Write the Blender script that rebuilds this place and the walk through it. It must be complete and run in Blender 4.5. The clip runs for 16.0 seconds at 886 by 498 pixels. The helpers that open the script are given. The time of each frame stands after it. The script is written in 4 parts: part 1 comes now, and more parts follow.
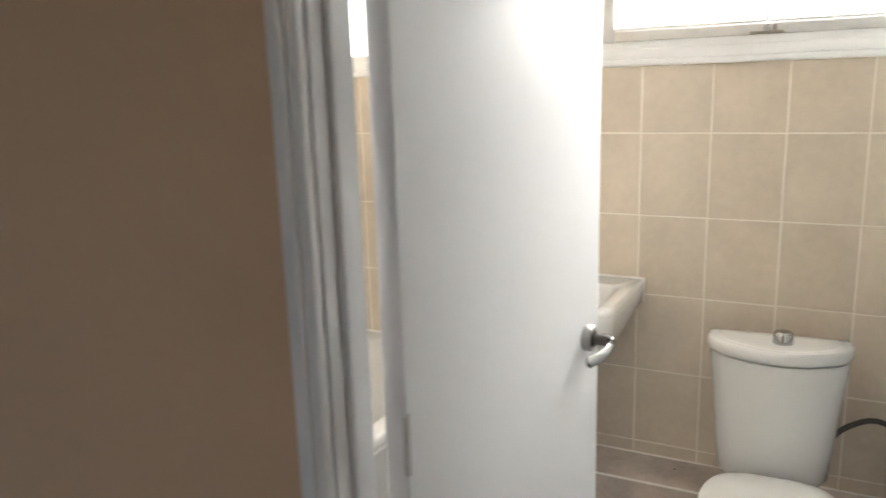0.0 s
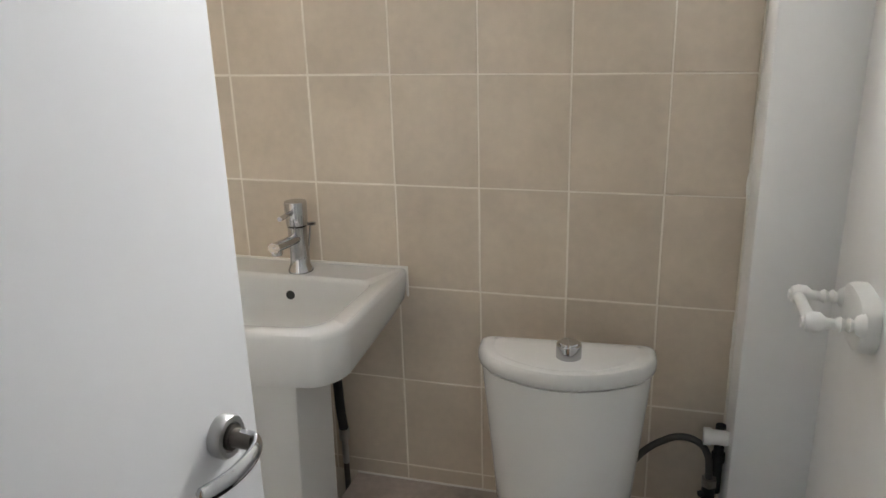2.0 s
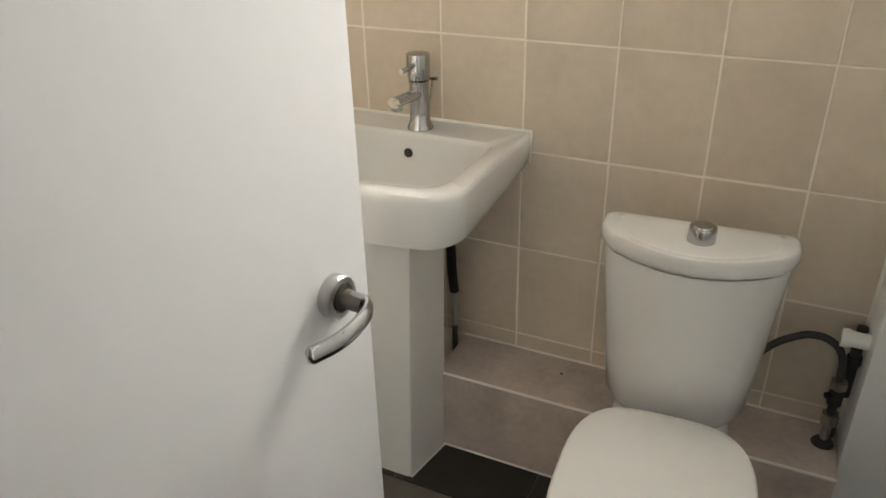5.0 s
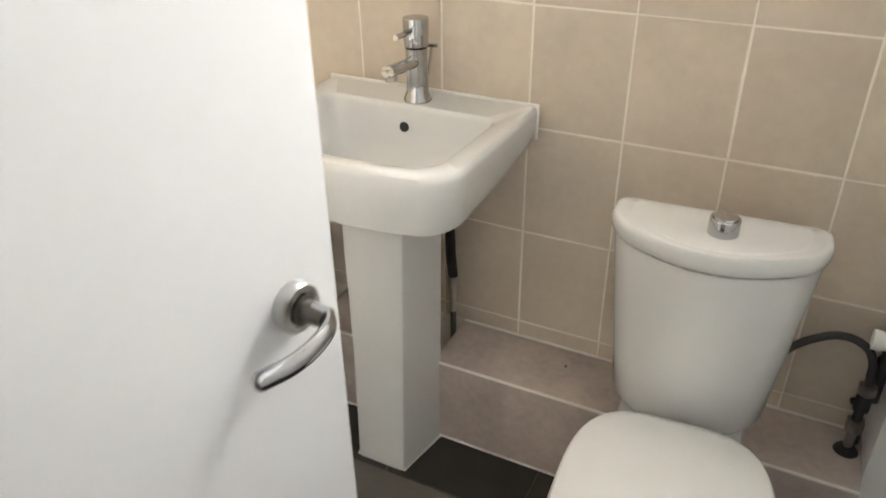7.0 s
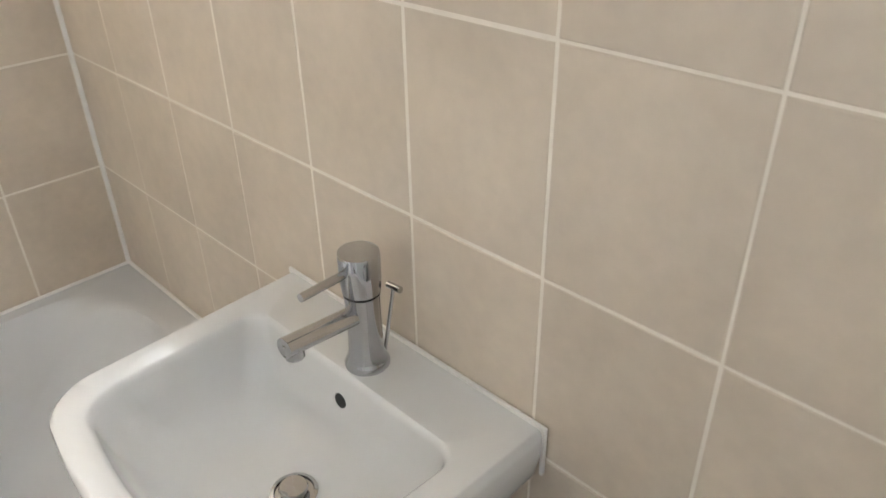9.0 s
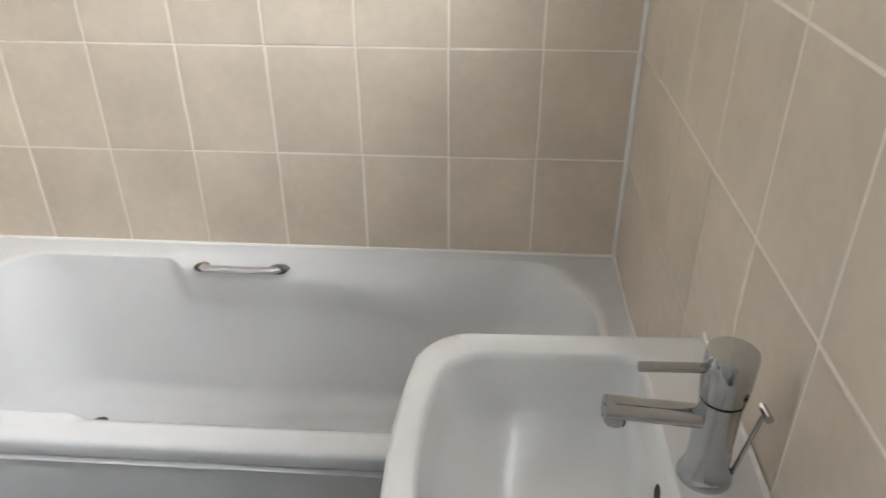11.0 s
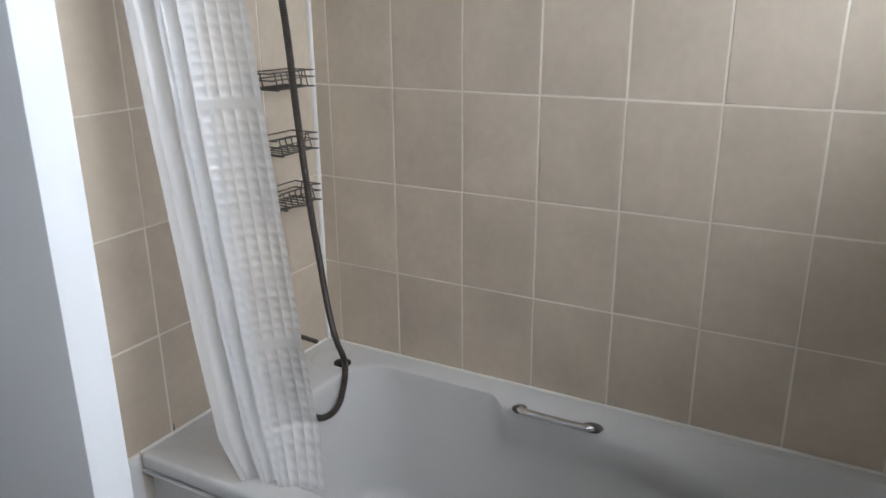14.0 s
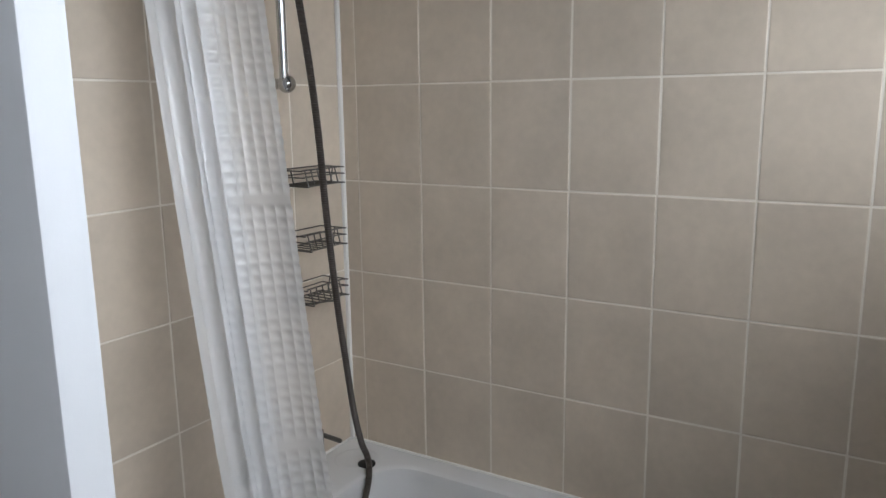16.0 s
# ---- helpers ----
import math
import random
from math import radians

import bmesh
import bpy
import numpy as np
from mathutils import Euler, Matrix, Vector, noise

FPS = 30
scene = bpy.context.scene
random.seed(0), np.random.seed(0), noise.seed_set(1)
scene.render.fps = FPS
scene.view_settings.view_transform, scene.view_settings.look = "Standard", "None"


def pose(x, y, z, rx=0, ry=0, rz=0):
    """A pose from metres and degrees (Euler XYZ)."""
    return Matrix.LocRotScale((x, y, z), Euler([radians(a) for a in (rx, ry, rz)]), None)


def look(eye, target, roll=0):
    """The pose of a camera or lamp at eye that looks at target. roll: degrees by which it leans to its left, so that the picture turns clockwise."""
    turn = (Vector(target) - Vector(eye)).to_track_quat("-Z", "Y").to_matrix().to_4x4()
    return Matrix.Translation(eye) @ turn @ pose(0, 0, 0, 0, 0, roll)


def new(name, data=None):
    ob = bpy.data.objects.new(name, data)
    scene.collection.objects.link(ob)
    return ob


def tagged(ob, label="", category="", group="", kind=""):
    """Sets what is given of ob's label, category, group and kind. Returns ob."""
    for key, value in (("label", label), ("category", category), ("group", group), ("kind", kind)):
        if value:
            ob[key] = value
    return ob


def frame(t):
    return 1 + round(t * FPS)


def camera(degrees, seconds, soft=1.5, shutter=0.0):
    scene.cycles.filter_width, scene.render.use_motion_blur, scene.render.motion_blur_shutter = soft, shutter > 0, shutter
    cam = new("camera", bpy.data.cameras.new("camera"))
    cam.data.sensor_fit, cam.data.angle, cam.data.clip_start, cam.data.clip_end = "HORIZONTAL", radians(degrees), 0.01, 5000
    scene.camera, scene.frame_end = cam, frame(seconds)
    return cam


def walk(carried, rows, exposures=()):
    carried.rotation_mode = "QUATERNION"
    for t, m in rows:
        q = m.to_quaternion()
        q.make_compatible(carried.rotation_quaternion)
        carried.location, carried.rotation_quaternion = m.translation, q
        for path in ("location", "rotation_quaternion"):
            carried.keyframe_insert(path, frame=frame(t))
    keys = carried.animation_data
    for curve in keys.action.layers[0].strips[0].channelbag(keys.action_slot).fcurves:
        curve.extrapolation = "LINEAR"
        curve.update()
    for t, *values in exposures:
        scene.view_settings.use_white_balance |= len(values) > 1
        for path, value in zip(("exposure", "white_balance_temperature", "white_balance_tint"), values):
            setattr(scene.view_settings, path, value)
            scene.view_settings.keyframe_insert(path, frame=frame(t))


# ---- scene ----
cam = camera(61.6, 16.0, soft=1.5, shutter=0.3)
PATH = [
    (0, (1.696, -2.284, 1.434), (0.799, -0.548, 1.008), -1.8),
    (0.5, (1.751, -2.079, 1.42), (1.071, -0.245, 1.0), -1.7),
    (1, (1.797, -1.896, 1.447), (1.245, -0.026, 1.0), -1.8),
    (1.5, (1.784, -1.736, 1.435), (1.261, 0.113, 0.879), -1.7),
    (2, (1.773, -1.59, 1.411), (1.242, 0.24, 0.801), -1.6),
    (2.5, (1.765, -1.505, 1.42), (1.236, 0.31, 0.768), -1.5),
    (3, (1.751, -1.454, 1.411), (1.213, 0.354, 0.747), -1.5),
    (3.5, (1.741, -1.448, 1.398), (1.111, 0.335, 0.747), -1.6),
    (4, (1.737, -1.478, 1.382), (0.995, 0.258, 0.723), -1.6),
    (4.5, (1.743, -1.512, 1.391), (0.965, 0.171, 0.643), -1.5),
    (4.7, (1.74, -1.523, 1.39), (0.974, 0.096, 0.5), -1.6),
    (6.8, (1.709, -1.453, 1.348), (0.93, 0.076, 0.322), -0.8),
    (7, (1.706, -1.39, 1.358), (0.924, 0.141, 0.336), -0.8),
    (7.5, (1.709, -1.193, 1.412), (0.89, 0.312, 0.379), -1.3),
    (8, (1.68, -0.988, 1.426), (0.783, 0.467, 0.388), -1.4),
    (8.2, (1.647, -0.877, 1.44), (0.716, 0.556, 0.4), -1.3),
    (10.3, (1.566, -0.311, 1.471), (-0.108, 0.065, 0.456), -0.4),
    (10.5, (1.566, -0.308, 1.456), (-0.140, -0.079, 0.447), -0.2),
    (11, (1.579, -0.313, 1.459), (-0.137, -0.429, 0.455), -0.1),
    (11.5, (1.586, -0.312, 1.469), (-0.102, -0.654, 0.459), -0.2),
    (12, (1.598, -0.330, 1.470), (-0.079, -0.871, 0.530), -0.3),
    (12.5, (1.613, -0.348, 1.473), (-0.095, -1.109, 0.764), -0.4),
    (13, (1.62, -0.361, 1.476), (-0.072, -1.205, 0.824), -0.3),
    (13.5, (1.621, -0.369, 1.472), (-0.057, -1.248, 0.831), -0.3),
    (14, (1.62, -0.369, 1.474), (-0.045, -1.288, 0.854), -0.4),
    (14.5, (1.609, -0.372, 1.478), (-0.083, -1.332, 1.014), -0.5),
    (15, (1.605, -0.372, 1.483), (-0.083, -1.368, 1.087), -0.8),
    (15.5, (1.606, -0.363, 1.474), (-0.077, -1.376, 1.098), -0.7),
    (16, (1.592, -0.375, 1.474), (-0.086, -1.396, 1.097), -0.7),
]
walk(cam, [(t, look(eye, target, roll)) for t, eye, target, roll in PATH],
     [(0, 1.12, 7000, 10), (0.5, 0.52, 6900, 10), (1, 0.28, 6850, 10), (1.5, 0.18, 6600, 10), (2.5, 0.58, 6750, 10), (3.5, 0.62, 6950, 10), (4.5, 0.55, 7350, 10), (7, 1.06, 7000, 10), (8, 1.02, 6550, 10),
      (10.5, 0.38, 6350, 10), (11.5, 0.24, 6150, 10), (13, -0.68, 6050, 10), (14, -0.84, 6000, 10), (14.6, -1.04, 6000, 10), (16, -1.06, 6000, 10)])

# ---- world, light, exposure ----
world = bpy.data.worlds.new("world")
scene.world = world
world.use_nodes = True
wn = world.node_tree
sky = wn.nodes.new("ShaderNodeTexSky")
sky.sky_type = "NISHITA"
sky.sun_disc = False
sky.sun_elevation = radians(35)
sky.sun_rotation = radians(15)
wn.nodes["Background"].inputs[1].default_value = 0.15
wn.links.new(sky.outputs[0], wn.nodes["Background"].inputs[0])

sun = new("sun", bpy.data.lights.new("sun", "SUN"))
sun.data.energy, sun.data.angle, sun.data.color = 1.2, radians(28), (1, 0.98, 0.95)
sun.matrix_world = look((2.2, 8, 6.3), (0, 0, 0))

# the sky's light in the window's opening
win_light = new("window_light", bpy.data.lights.new("window_light", "AREA"))
win_light.data.shape, win_light.data.size, win_light.data.size_y = "RECTANGLE", 3.0, 1.5
win_light.data.energy, win_light.data.color = 165, (0.95, 0.98, 1.0)
win_light.matrix_world = look((1.15, 1.2, 2.4), (1.02, -0.6, 1.6))


# ---- materials ----
def material(name, rgb, rough=0.5, metal=0.0, vary=0.0, scale=6.0, bump=0.0, bump_scale=60.0, coat=0.0, by_object=0.0,
             rough_vary=0.0, dark=None):
    """A node material: base colour with stains at two sizes, fine relief, and some change from piece to piece."""
    m = bpy.data.materials.new(name)
    m.use_nodes = True
    t = m.node_tree
    b = t.nodes["Principled BSDF"]
    b.inputs["Roughness"].default_value, b.inputs["Metallic"].default_value = rough, metal
    b.inputs["Coat Weight"].default_value, b.inputs["Coat Roughness"].default_value = coat, 0.06
    b.inputs["Base Color"].default_value = (*rgb, 1)
    co = t.nodes.new("ShaderNodeTexCoord")
    obj = t.nodes.new("ShaderNodeObjectInfo")
    shift = t.nodes.new("ShaderNodeVectorMath")
    shift.operation = "MULTIPLY_ADD"
    geo = t.nodes.new("ShaderNodeNewGeometry")
    t.links.new(obj.outputs["Random"], shift.inputs[0])
    shift.inputs[1].default_value = (17, 29, 41)
    t.links.new(geo.outputs["Position"], shift.inputs[2])
    if vary or by_object:
        big, fine = t.nodes.new("ShaderNodeTexNoise"), t.nodes.new("ShaderNodeTexNoise")
        big.inputs["Scale"].default_value, big.inputs["Detail"].default_value = scale, 5
        fine.inputs["Scale"].default_value, fine.inputs["Detail"].default_value = scale * 9, 3
        for n in (big, fine):
            t.links.new(shift.outputs[0], n.inputs["Vector"])
        both = t.nodes.new("ShaderNodeMath")
        both.operation = "MULTIPLY_ADD"
        t.links.new(fine.outputs["Fac"], both.inputs[0])
        both.inputs[1].default_value = 0.35
        t.links.new(big.outputs["Fac"], both.inputs[2])
        ramp = t.nodes.new("ShaderNodeMapRange")
        ramp.inputs["From Min"].default_value, ramp.inputs["From Max"].default_value = 0.28, 1.05
        t.links.new(both.outputs[0], ramp.inputs["Value"])
        mix = t.nodes.new("ShaderNodeMix")
        mix.data_type = "RGBA"
        low = dark or tuple(c * (1 - vary) for c in rgb)
        mix.inputs["A"].default_value = (*low, 1)
        mix.inputs["B"].default_value = (*(min(1, c * (1 + vary * 0.5)) for c in rgb), 1)
        t.links.new(ramp.outputs[0], mix.inputs["Factor"])
        hue = t.nodes.new("ShaderNodeHueSaturation")
        val = t.nodes.new("ShaderNodeMapRange")
        val.inputs["To Min"].default_value, val.inputs["To Max"].default_value = 1 - by_object, 1 + by_object
        t.links.new(obj.outputs["Random"], val.inputs["Value"])
        t.links.new(val.outputs[0], hue.inputs["Value"])
        t.links.new(mix.outputs["Result"], hue.inputs["Color"])
        t.links.new(hue.outputs[0], b.inputs["Base Color"])
        if rough_vary:
            rr = t.nodes.new("ShaderNodeMapRange")
            rr.inputs["To Min"].default_value, rr.inputs["To Max"].default_value = rough - rough_vary, rough + rough_vary
            t.links.new(big.outputs["Fac"], rr.inputs["Value"])
            t.links.new(rr.outputs[0], b.inputs["Roughness"])
    if bump:
        n = t.nodes.new("ShaderNodeTexNoise")
        n.inputs["Scale"].default_value, n.inputs["Detail"].default_value = bump_scale, 4
        t.links.new(geo.outputs["Position"], n.inputs["Vector"])
        bp = t.nodes.new("ShaderNodeBump")
        bp.inputs["Strength"].default_value, bp.inputs["Distance"].default_value = bump, 0.002
        t.links.new(n.outputs["Fac"], bp.inputs["Height"])
        t.links.new(bp.outputs[0], b.inputs["Normal"])
    return m


M_TILE = material("wall_tile_glaze", (0.625, 0.535, 0.43), 0.33, vary=0.22, scale=5, bump=0.12, bump_scale=35, by_object=0.025, rough_vary=0.03)
M_GROUT = material("grout", (0.82, 0.76, 0.67), 0.85, vary=0.15, scale=14, bump=0.3, bump_scale=250)
M_LEDGE = material("ledge_tile_glaze", (0.55, 0.465, 0.415), 0.42, vary=0.5, scale=6, bump=0.15, bump_scale=40, by_object=0.03, rough_vary=0.1)
M_FLOOR = material("floor_tile_slate", (0.030, 0.026, 0.022), 0.45, vary=0.4, scale=7, bump=0.3, bump_scale=50, by_object=0.08, rough_vary=0.12)
M_FLOORGROUT = material("floor_grout", (0.13, 0.115, 0.10), 0.9, vary=0.2, scale=20)
M_PAINT = material("white_wall_paint", (0.84, 0.835, 0.825), 0.6, vary=0.05, scale=3, bump=0.25, bump_scale=90)
M_HALL = material("brown_hall_paint", (0.58, 0.40, 0.275), 0.7, vary=0.08, scale=3, bump=0.25, bump_scale=90)
M_GLOSS = material("white_gloss_paint", (0.69, 0.70, 0.72), 0.5, vary=0.03, scale=2.5, bump=0.05, bump_scale=120)
M_GLOSS.node_tree.nodes["Principled BSDF"].inputs["Specular IOR Level"].default_value = 0.1
M_UPVC = material("white_upvc", (0.80, 0.80, 0.79), 0.3, vary=0.04, scale=5)
M_ALU = material("grey_aluminium", (0.58, 0.57, 0.55), 0.42, 0.5, vary=0.08, scale=20)
M_CERAMIC = material("white_ceramic", (0.70, 0.695, 0.68), 0.07, vary=0.02, scale=4, coat=0.6)
M_ACRYLIC = material("white_acrylic", (0.67, 0.665, 0.66), 0.12, vary=0.03, scale=3, coat=0.3)
M_PLASTIC = material("white_plastic", (0.78, 0.775, 0.75), 0.3, vary=0.04, scale=8)
M_SILICONE = material("white_silicone", (0.80, 0.78, 0.74), 0.5, vary=0.06, scale=40, bump=0.3, bump_scale=120)
M_CHROME = material("chrome", (0.48, 0.485, 0.495), 0.05, 1.0, vary=0.05, scale=30)
# Lighter copy of the chrome, with the grab handle's highlight put into its colour.
M_GLINT = material("glint_chrome", (0.78, 0.78, 0.79), 0.06, 1.0, vary=0.05, scale=30)
M_SATIN = material("satin_steel", (0.55, 0.55, 0.55), 0.3, 1.0, vary=0.08, scale=40)
M_HOSE = material("dark_steel_hose", (0.16, 0.145, 0.13), 0.4, 0.85, vary=0.15, scale=60)
M_RIBBED = material("ribbed_steel_hose", (0.115, 0.10, 0.09), 0.38, 0.85, vary=0.15, scale=60)
ribs, rib_bump = M_RIBBED.node_tree.nodes.new("ShaderNodeTexWave"), M_RIBBED.node_tree.nodes.new("ShaderNodeBump")
ribs.bands_direction, ribs.inputs["Scale"].default_value = "Z", 55
rib_bump.inputs["Strength"].default_value, rib_bump.inputs["Distance"].default_value = 0.8, 0.002
M_RIBBED.node_tree.links.new(M_RIBBED.node_tree.nodes["Geometry"].outputs["Position"], ribs.inputs["Vector"])
M_RIBBED.node_tree.links.new(ribs.outputs["Fac"], rib_bump.inputs["Height"])
M_RIBBED.node_tree.links.new(rib_bump.outputs[0], M_RIBBED.node_tree.nodes["Principled BSDF"].inputs["Normal"])
M_WIRE = material("tarnished_wire", (0.13, 0.12, 0.11), 0.45, 0.8, vary=0.2, scale=80)
M_BLACK = material("black_rubber", (0.012, 0.012, 0.012), 0.6, vary=0.3, scale=40)
M_GREY = material("grey_braid", (0.055, 0.05, 0.047), 0.55, 0.3, vary=0.2, scale=80)
M_RED = material("red_plastic", (0.55, 0.03, 0.02), 0.35, vary=0.1, scale=30)
M_ORANGE = material("orange_label", (0.85, 0.20, 0.03), 0.4, vary=0.1, scale=60)
M_YELLOW = material("yellow_liquid", (0.85, 0.62, 0.12), 0.3, vary=0.1, scale=60)
M_TARNISH = material("tarnished_plating", (0.30, 0.27, 0.23), 0.45, 0.7, vary=0.5, scale=70, bump=0.3, bump_scale=300)
M_CONNECTOR = material("grey_plastic", (0.20, 0.19, 0.18), 0.45, vary=0.15, scale=40)
M_HOLE = material("dark_hole", (0.008, 0.008, 0.008), 0.5, vary=0.2, scale=60)
M_CARPET = material("hall_carpet", (0.10, 0.085, 0.07), 0.95, vary=0.3, scale=60, bump=0.8, bump_scale=400)


def glass(name, rough, tint=(1, 1, 1)):
    m = bpy.data.materials.new(name)
    m.use_nodes = True
    b = m.node_tree.nodes["Principled BSDF"]
    b.inputs["Base Color"].default_value = (*tint, 1)
    b.inputs["Transmission Weight"].default_value, b.inputs["Roughness"].default_value = 1, rough
    b.inputs["IOR"].default_value = 1.45
    return m


M_GLASS = glass("clear_glass", 0.02)
M_FROST = glass("frosted_glass", 0.4)


# ---- builders ----
def obj_from(name, bm, mat, parent=None, smooth=True, label=""):
    me = bpy.data.meshes.new(name)
    bmesh.ops.recalc_face_normals(bm, faces=bm.faces[:])
    bm.to_mesh(me)
    bm.free()
    if mat:
        me.materials.append(mat)
    if smooth:
        for p in me.polygons:
            p.use_smooth = True
        me.set_sharp_from_angle(angle=radians(38))
    ob = new(name, me)
    ob.parent = parent
    if label:
        ob["label"] = label
    return ob


def part(name, bm, mat, parent, label="", smooth=True):
    return obj_from(name, bm, mat, parent, smooth, label)


def thing(name, label, category, at=(0, 0, 0), group="", kind=""):
    """An Empty at a thing's base; its parts are built in world places and hung under it."""
    ob = new(name)
    ob.empty_display_size = 0.05
    ob.location = at
    return tagged(ob, label, category, group, kind)


def seat(ob):
    """Hang the children where they were built, whatever the Empty's place."""
    for c in ob.children:
        c.matrix_parent_inverse = Matrix.Translation(ob.location).inverted()
    return ob


def box(x0, y0, z0, x1, y1, z1, bevel=0.0, seg=2):
    bm = bmesh.new()
    bmesh.ops.create_cube(bm, size=1)
    for v in bm.verts:
        v.co = Vector((x0 + (v.co.x + 0.5) * (x1 - x0), y0 + (v.co.y + 0.5) * (y1 - y0), z0 + (v.co.z + 0.5) * (z1 - z0)))
    if bevel:
        bmesh.ops.bevel(bm, geom=bm.edges[:], offset=bevel, segments=seg, affect="EDGES", profile=0.5)
    return bm


def join(*bms):
    """One bmesh out of several."""
    out = bms[0]
    for b in bms[1:]:
        me = bpy.data.meshes.new("tmp")
        b.to_mesh(me)
        b.free()
        out.from_mesh(me)
        bpy.data.meshes.remove(me)
    return out


def rod(p, q, r, n=14, r2=None):
    p, q = Vector(p), Vector(q)
    bm = bmesh.new()
    d = q - p
    bmesh.ops.create_cone(bm, cap_ends=True, segments=n, radius1=r, radius2=r if r2 is None else r2, depth=d.length,
                          matrix=Matrix.Translation((p + q) / 2) @ d.to_track_quat("Z", "Y").to_matrix().to_4x4())
    return bm


def lathe(profile, n=28, m=Matrix()):
    """A turned body from (radius, height) pairs round its own z."""
    bm = bmesh.new()
    rings = []
    for r, z in profile:
        rings.append([bm.verts.new(m @ Vector((r * math.cos(2 * math.pi * i / n), r * math.sin(2 * math.pi * i / n), z))) for i in range(n)])
    for a, b in zip(rings, rings[1:]):
        for i in range(n):
            bm.faces.new((a[i], a[(i + 1) % n], b[(i + 1) % n], b[i]))
    bm.faces.new(rings[0][::-1])
    bm.faces.new(rings[-1])
    return bm


def loft(rings, cap0=True, cap1=True):
    bm = bmesh.new()
    vs = [[bm.verts.new(p) for p in r] for r in rings]
    n = len(vs[0])
    for a, b in zip(vs, vs[1:]):
        for i in range(n):
            bm.faces.new((a[i], a[(i + 1) % n], b[(i + 1) % n], b[i]))
    if cap0:
        bm.faces.new(vs[0][::-1])
    if cap1:
        bm.faces.new(vs[-1])
    return bm


def outline(x0, y0, x1, y1, radii, bow=0.0, n=9, sub=8):
    """A rounded rectangle seen from above, from the front-left corner on; radii: front-left, front-right, back-right, back-left.
    bow: how far the middle of the front (low y) swells out."""
    pts = []
    for (cx, cy, a0), r in zip(((x0, y0, 180), (x1, y0, 270), (x1, y1, 0), (x0, y1, 90)), radii):
        sx, sy = (1 if cx == x0 else -1), (1 if cy == y0 else -1)
        for i in range(n):
            a = radians(a0 + 90 * i / (n - 1))
            pts.append((cx + sx * r + r * math.cos(a), cy + sy * r + r * math.sin(a)))
    out = []
    for i, (x, y) in enumerate(pts):
        out.append((x, y))
        nx, ny = pts[(i + 1) % len(pts)]
        if i % n == n - 1:
            for k in range(1, sub):
                out.append((x + (nx - x) * k / sub, y + (ny - y) * k / sub))
    mid, half = (x0 + x1) / 2, (x1 - x0) / 2
    return [(x, y - bow * max(0, 1 - ((x - mid) / half) ** 2) * max(0, min(1, (y1 - y) / (y1 - y0)))) for x, y in out]


def sweep(pts, ra, rb_, up=(0, 0, 1), n=14, steps=8):
    """A flat bar with an oval section along a smooth curve; ra across, rb_ along up."""
    P = [Vector(p) for p in pts]
    line = []
    for i in range(len(P) - 1):
        p0, p1, p2, p3 = P[max(0, i - 1)], P[i], P[i + 1], P[min(len(P) - 1, i + 2)]
        for k in range(steps):
            u = k / steps
            line.append(0.5 * (2 * p1 + (p2 - p0) * u + (2 * p0 - 5 * p1 + 4 * p2 - p3) * u * u + (3 * p1 - p0 - 3 * p2 + p3) * u ** 3))
    line.append(P[-1])
    rings = []
    for i, p in enumerate(line):
        d = (line[min(i + 1, len(line) - 1)] - line[max(i - 1, 0)]).normalized()
        side = d.cross(Vector(up)).normalized()
        top = side.cross(d)
        e = i / (len(line) - 1)
        k = 1 - 0.45 * max(0, e - 0.9) / 0.1
        rings.append([p + (side * ra * math.cos(2 * math.pi * q / n) + top * rb_ * math.sin(2 * math.pi * q / n)) * k for q in range(n)])
    return loft(rings)


def tube(name, pts, r, mat, parent=None, label="", res=6):
    """A round bar or hose along a smooth curve, as a mesh."""
    cu = bpy.data.curves.new(name, "CURVE")
    cu.dimensions, cu.bevel_depth, cu.bevel_resolution, cu.resolution_u, cu.use_fill_caps = "3D", r, 3, res, True
    sp = cu.splines.new("BEZIER")
    sp.bezier_points.add(len(pts) - 1)
    for b, p in zip(sp.bezier_points, pts):
        b.co, b.handle_left_type, b.handle_right_type = p, "AUTO", "AUTO"
    tmp = bpy.data.objects.new("tmp", cu)
    me = bpy.data.meshes.new_from_object(tmp)
    bpy.data.objects.remove(tmp)
    me.name = name
    me.materials.append(mat)
    for p in me.polygons:
        p.use_smooth = True
    ob = new(name, me)
    ob.parent = parent
    if label:
        ob["label"] = label
    return ob


# ---- sizes of the room ----
TW, TH, Z0 = 0.2, 0.25, 0.03       # tile pitch across and up; height of the lowest row line
TAP_Y = -1.660                      # tiled face of the wall at the taps
DOOR_Y = -1.565                     # inner face of the wall with the door
RIGHT_X, CEIL = 2.118, 2.36
BOX_X, BOX_Y = 1.966, -0.125        # boxed pipe column in the corner
RIM = 0.53                          # bath rim
LEDGE_Z, LEDGE_Y = 0.236, -0.178
WX0, WX1, WZ0, WZ1 = 0.08, 1.962, 1.496, 2.14   # window opening


def structure(name, bm, mat, label, category="wall", smooth=False):
    return tagged(obj_from(name, bm, mat, None, smooth), label, category, "", "structure")


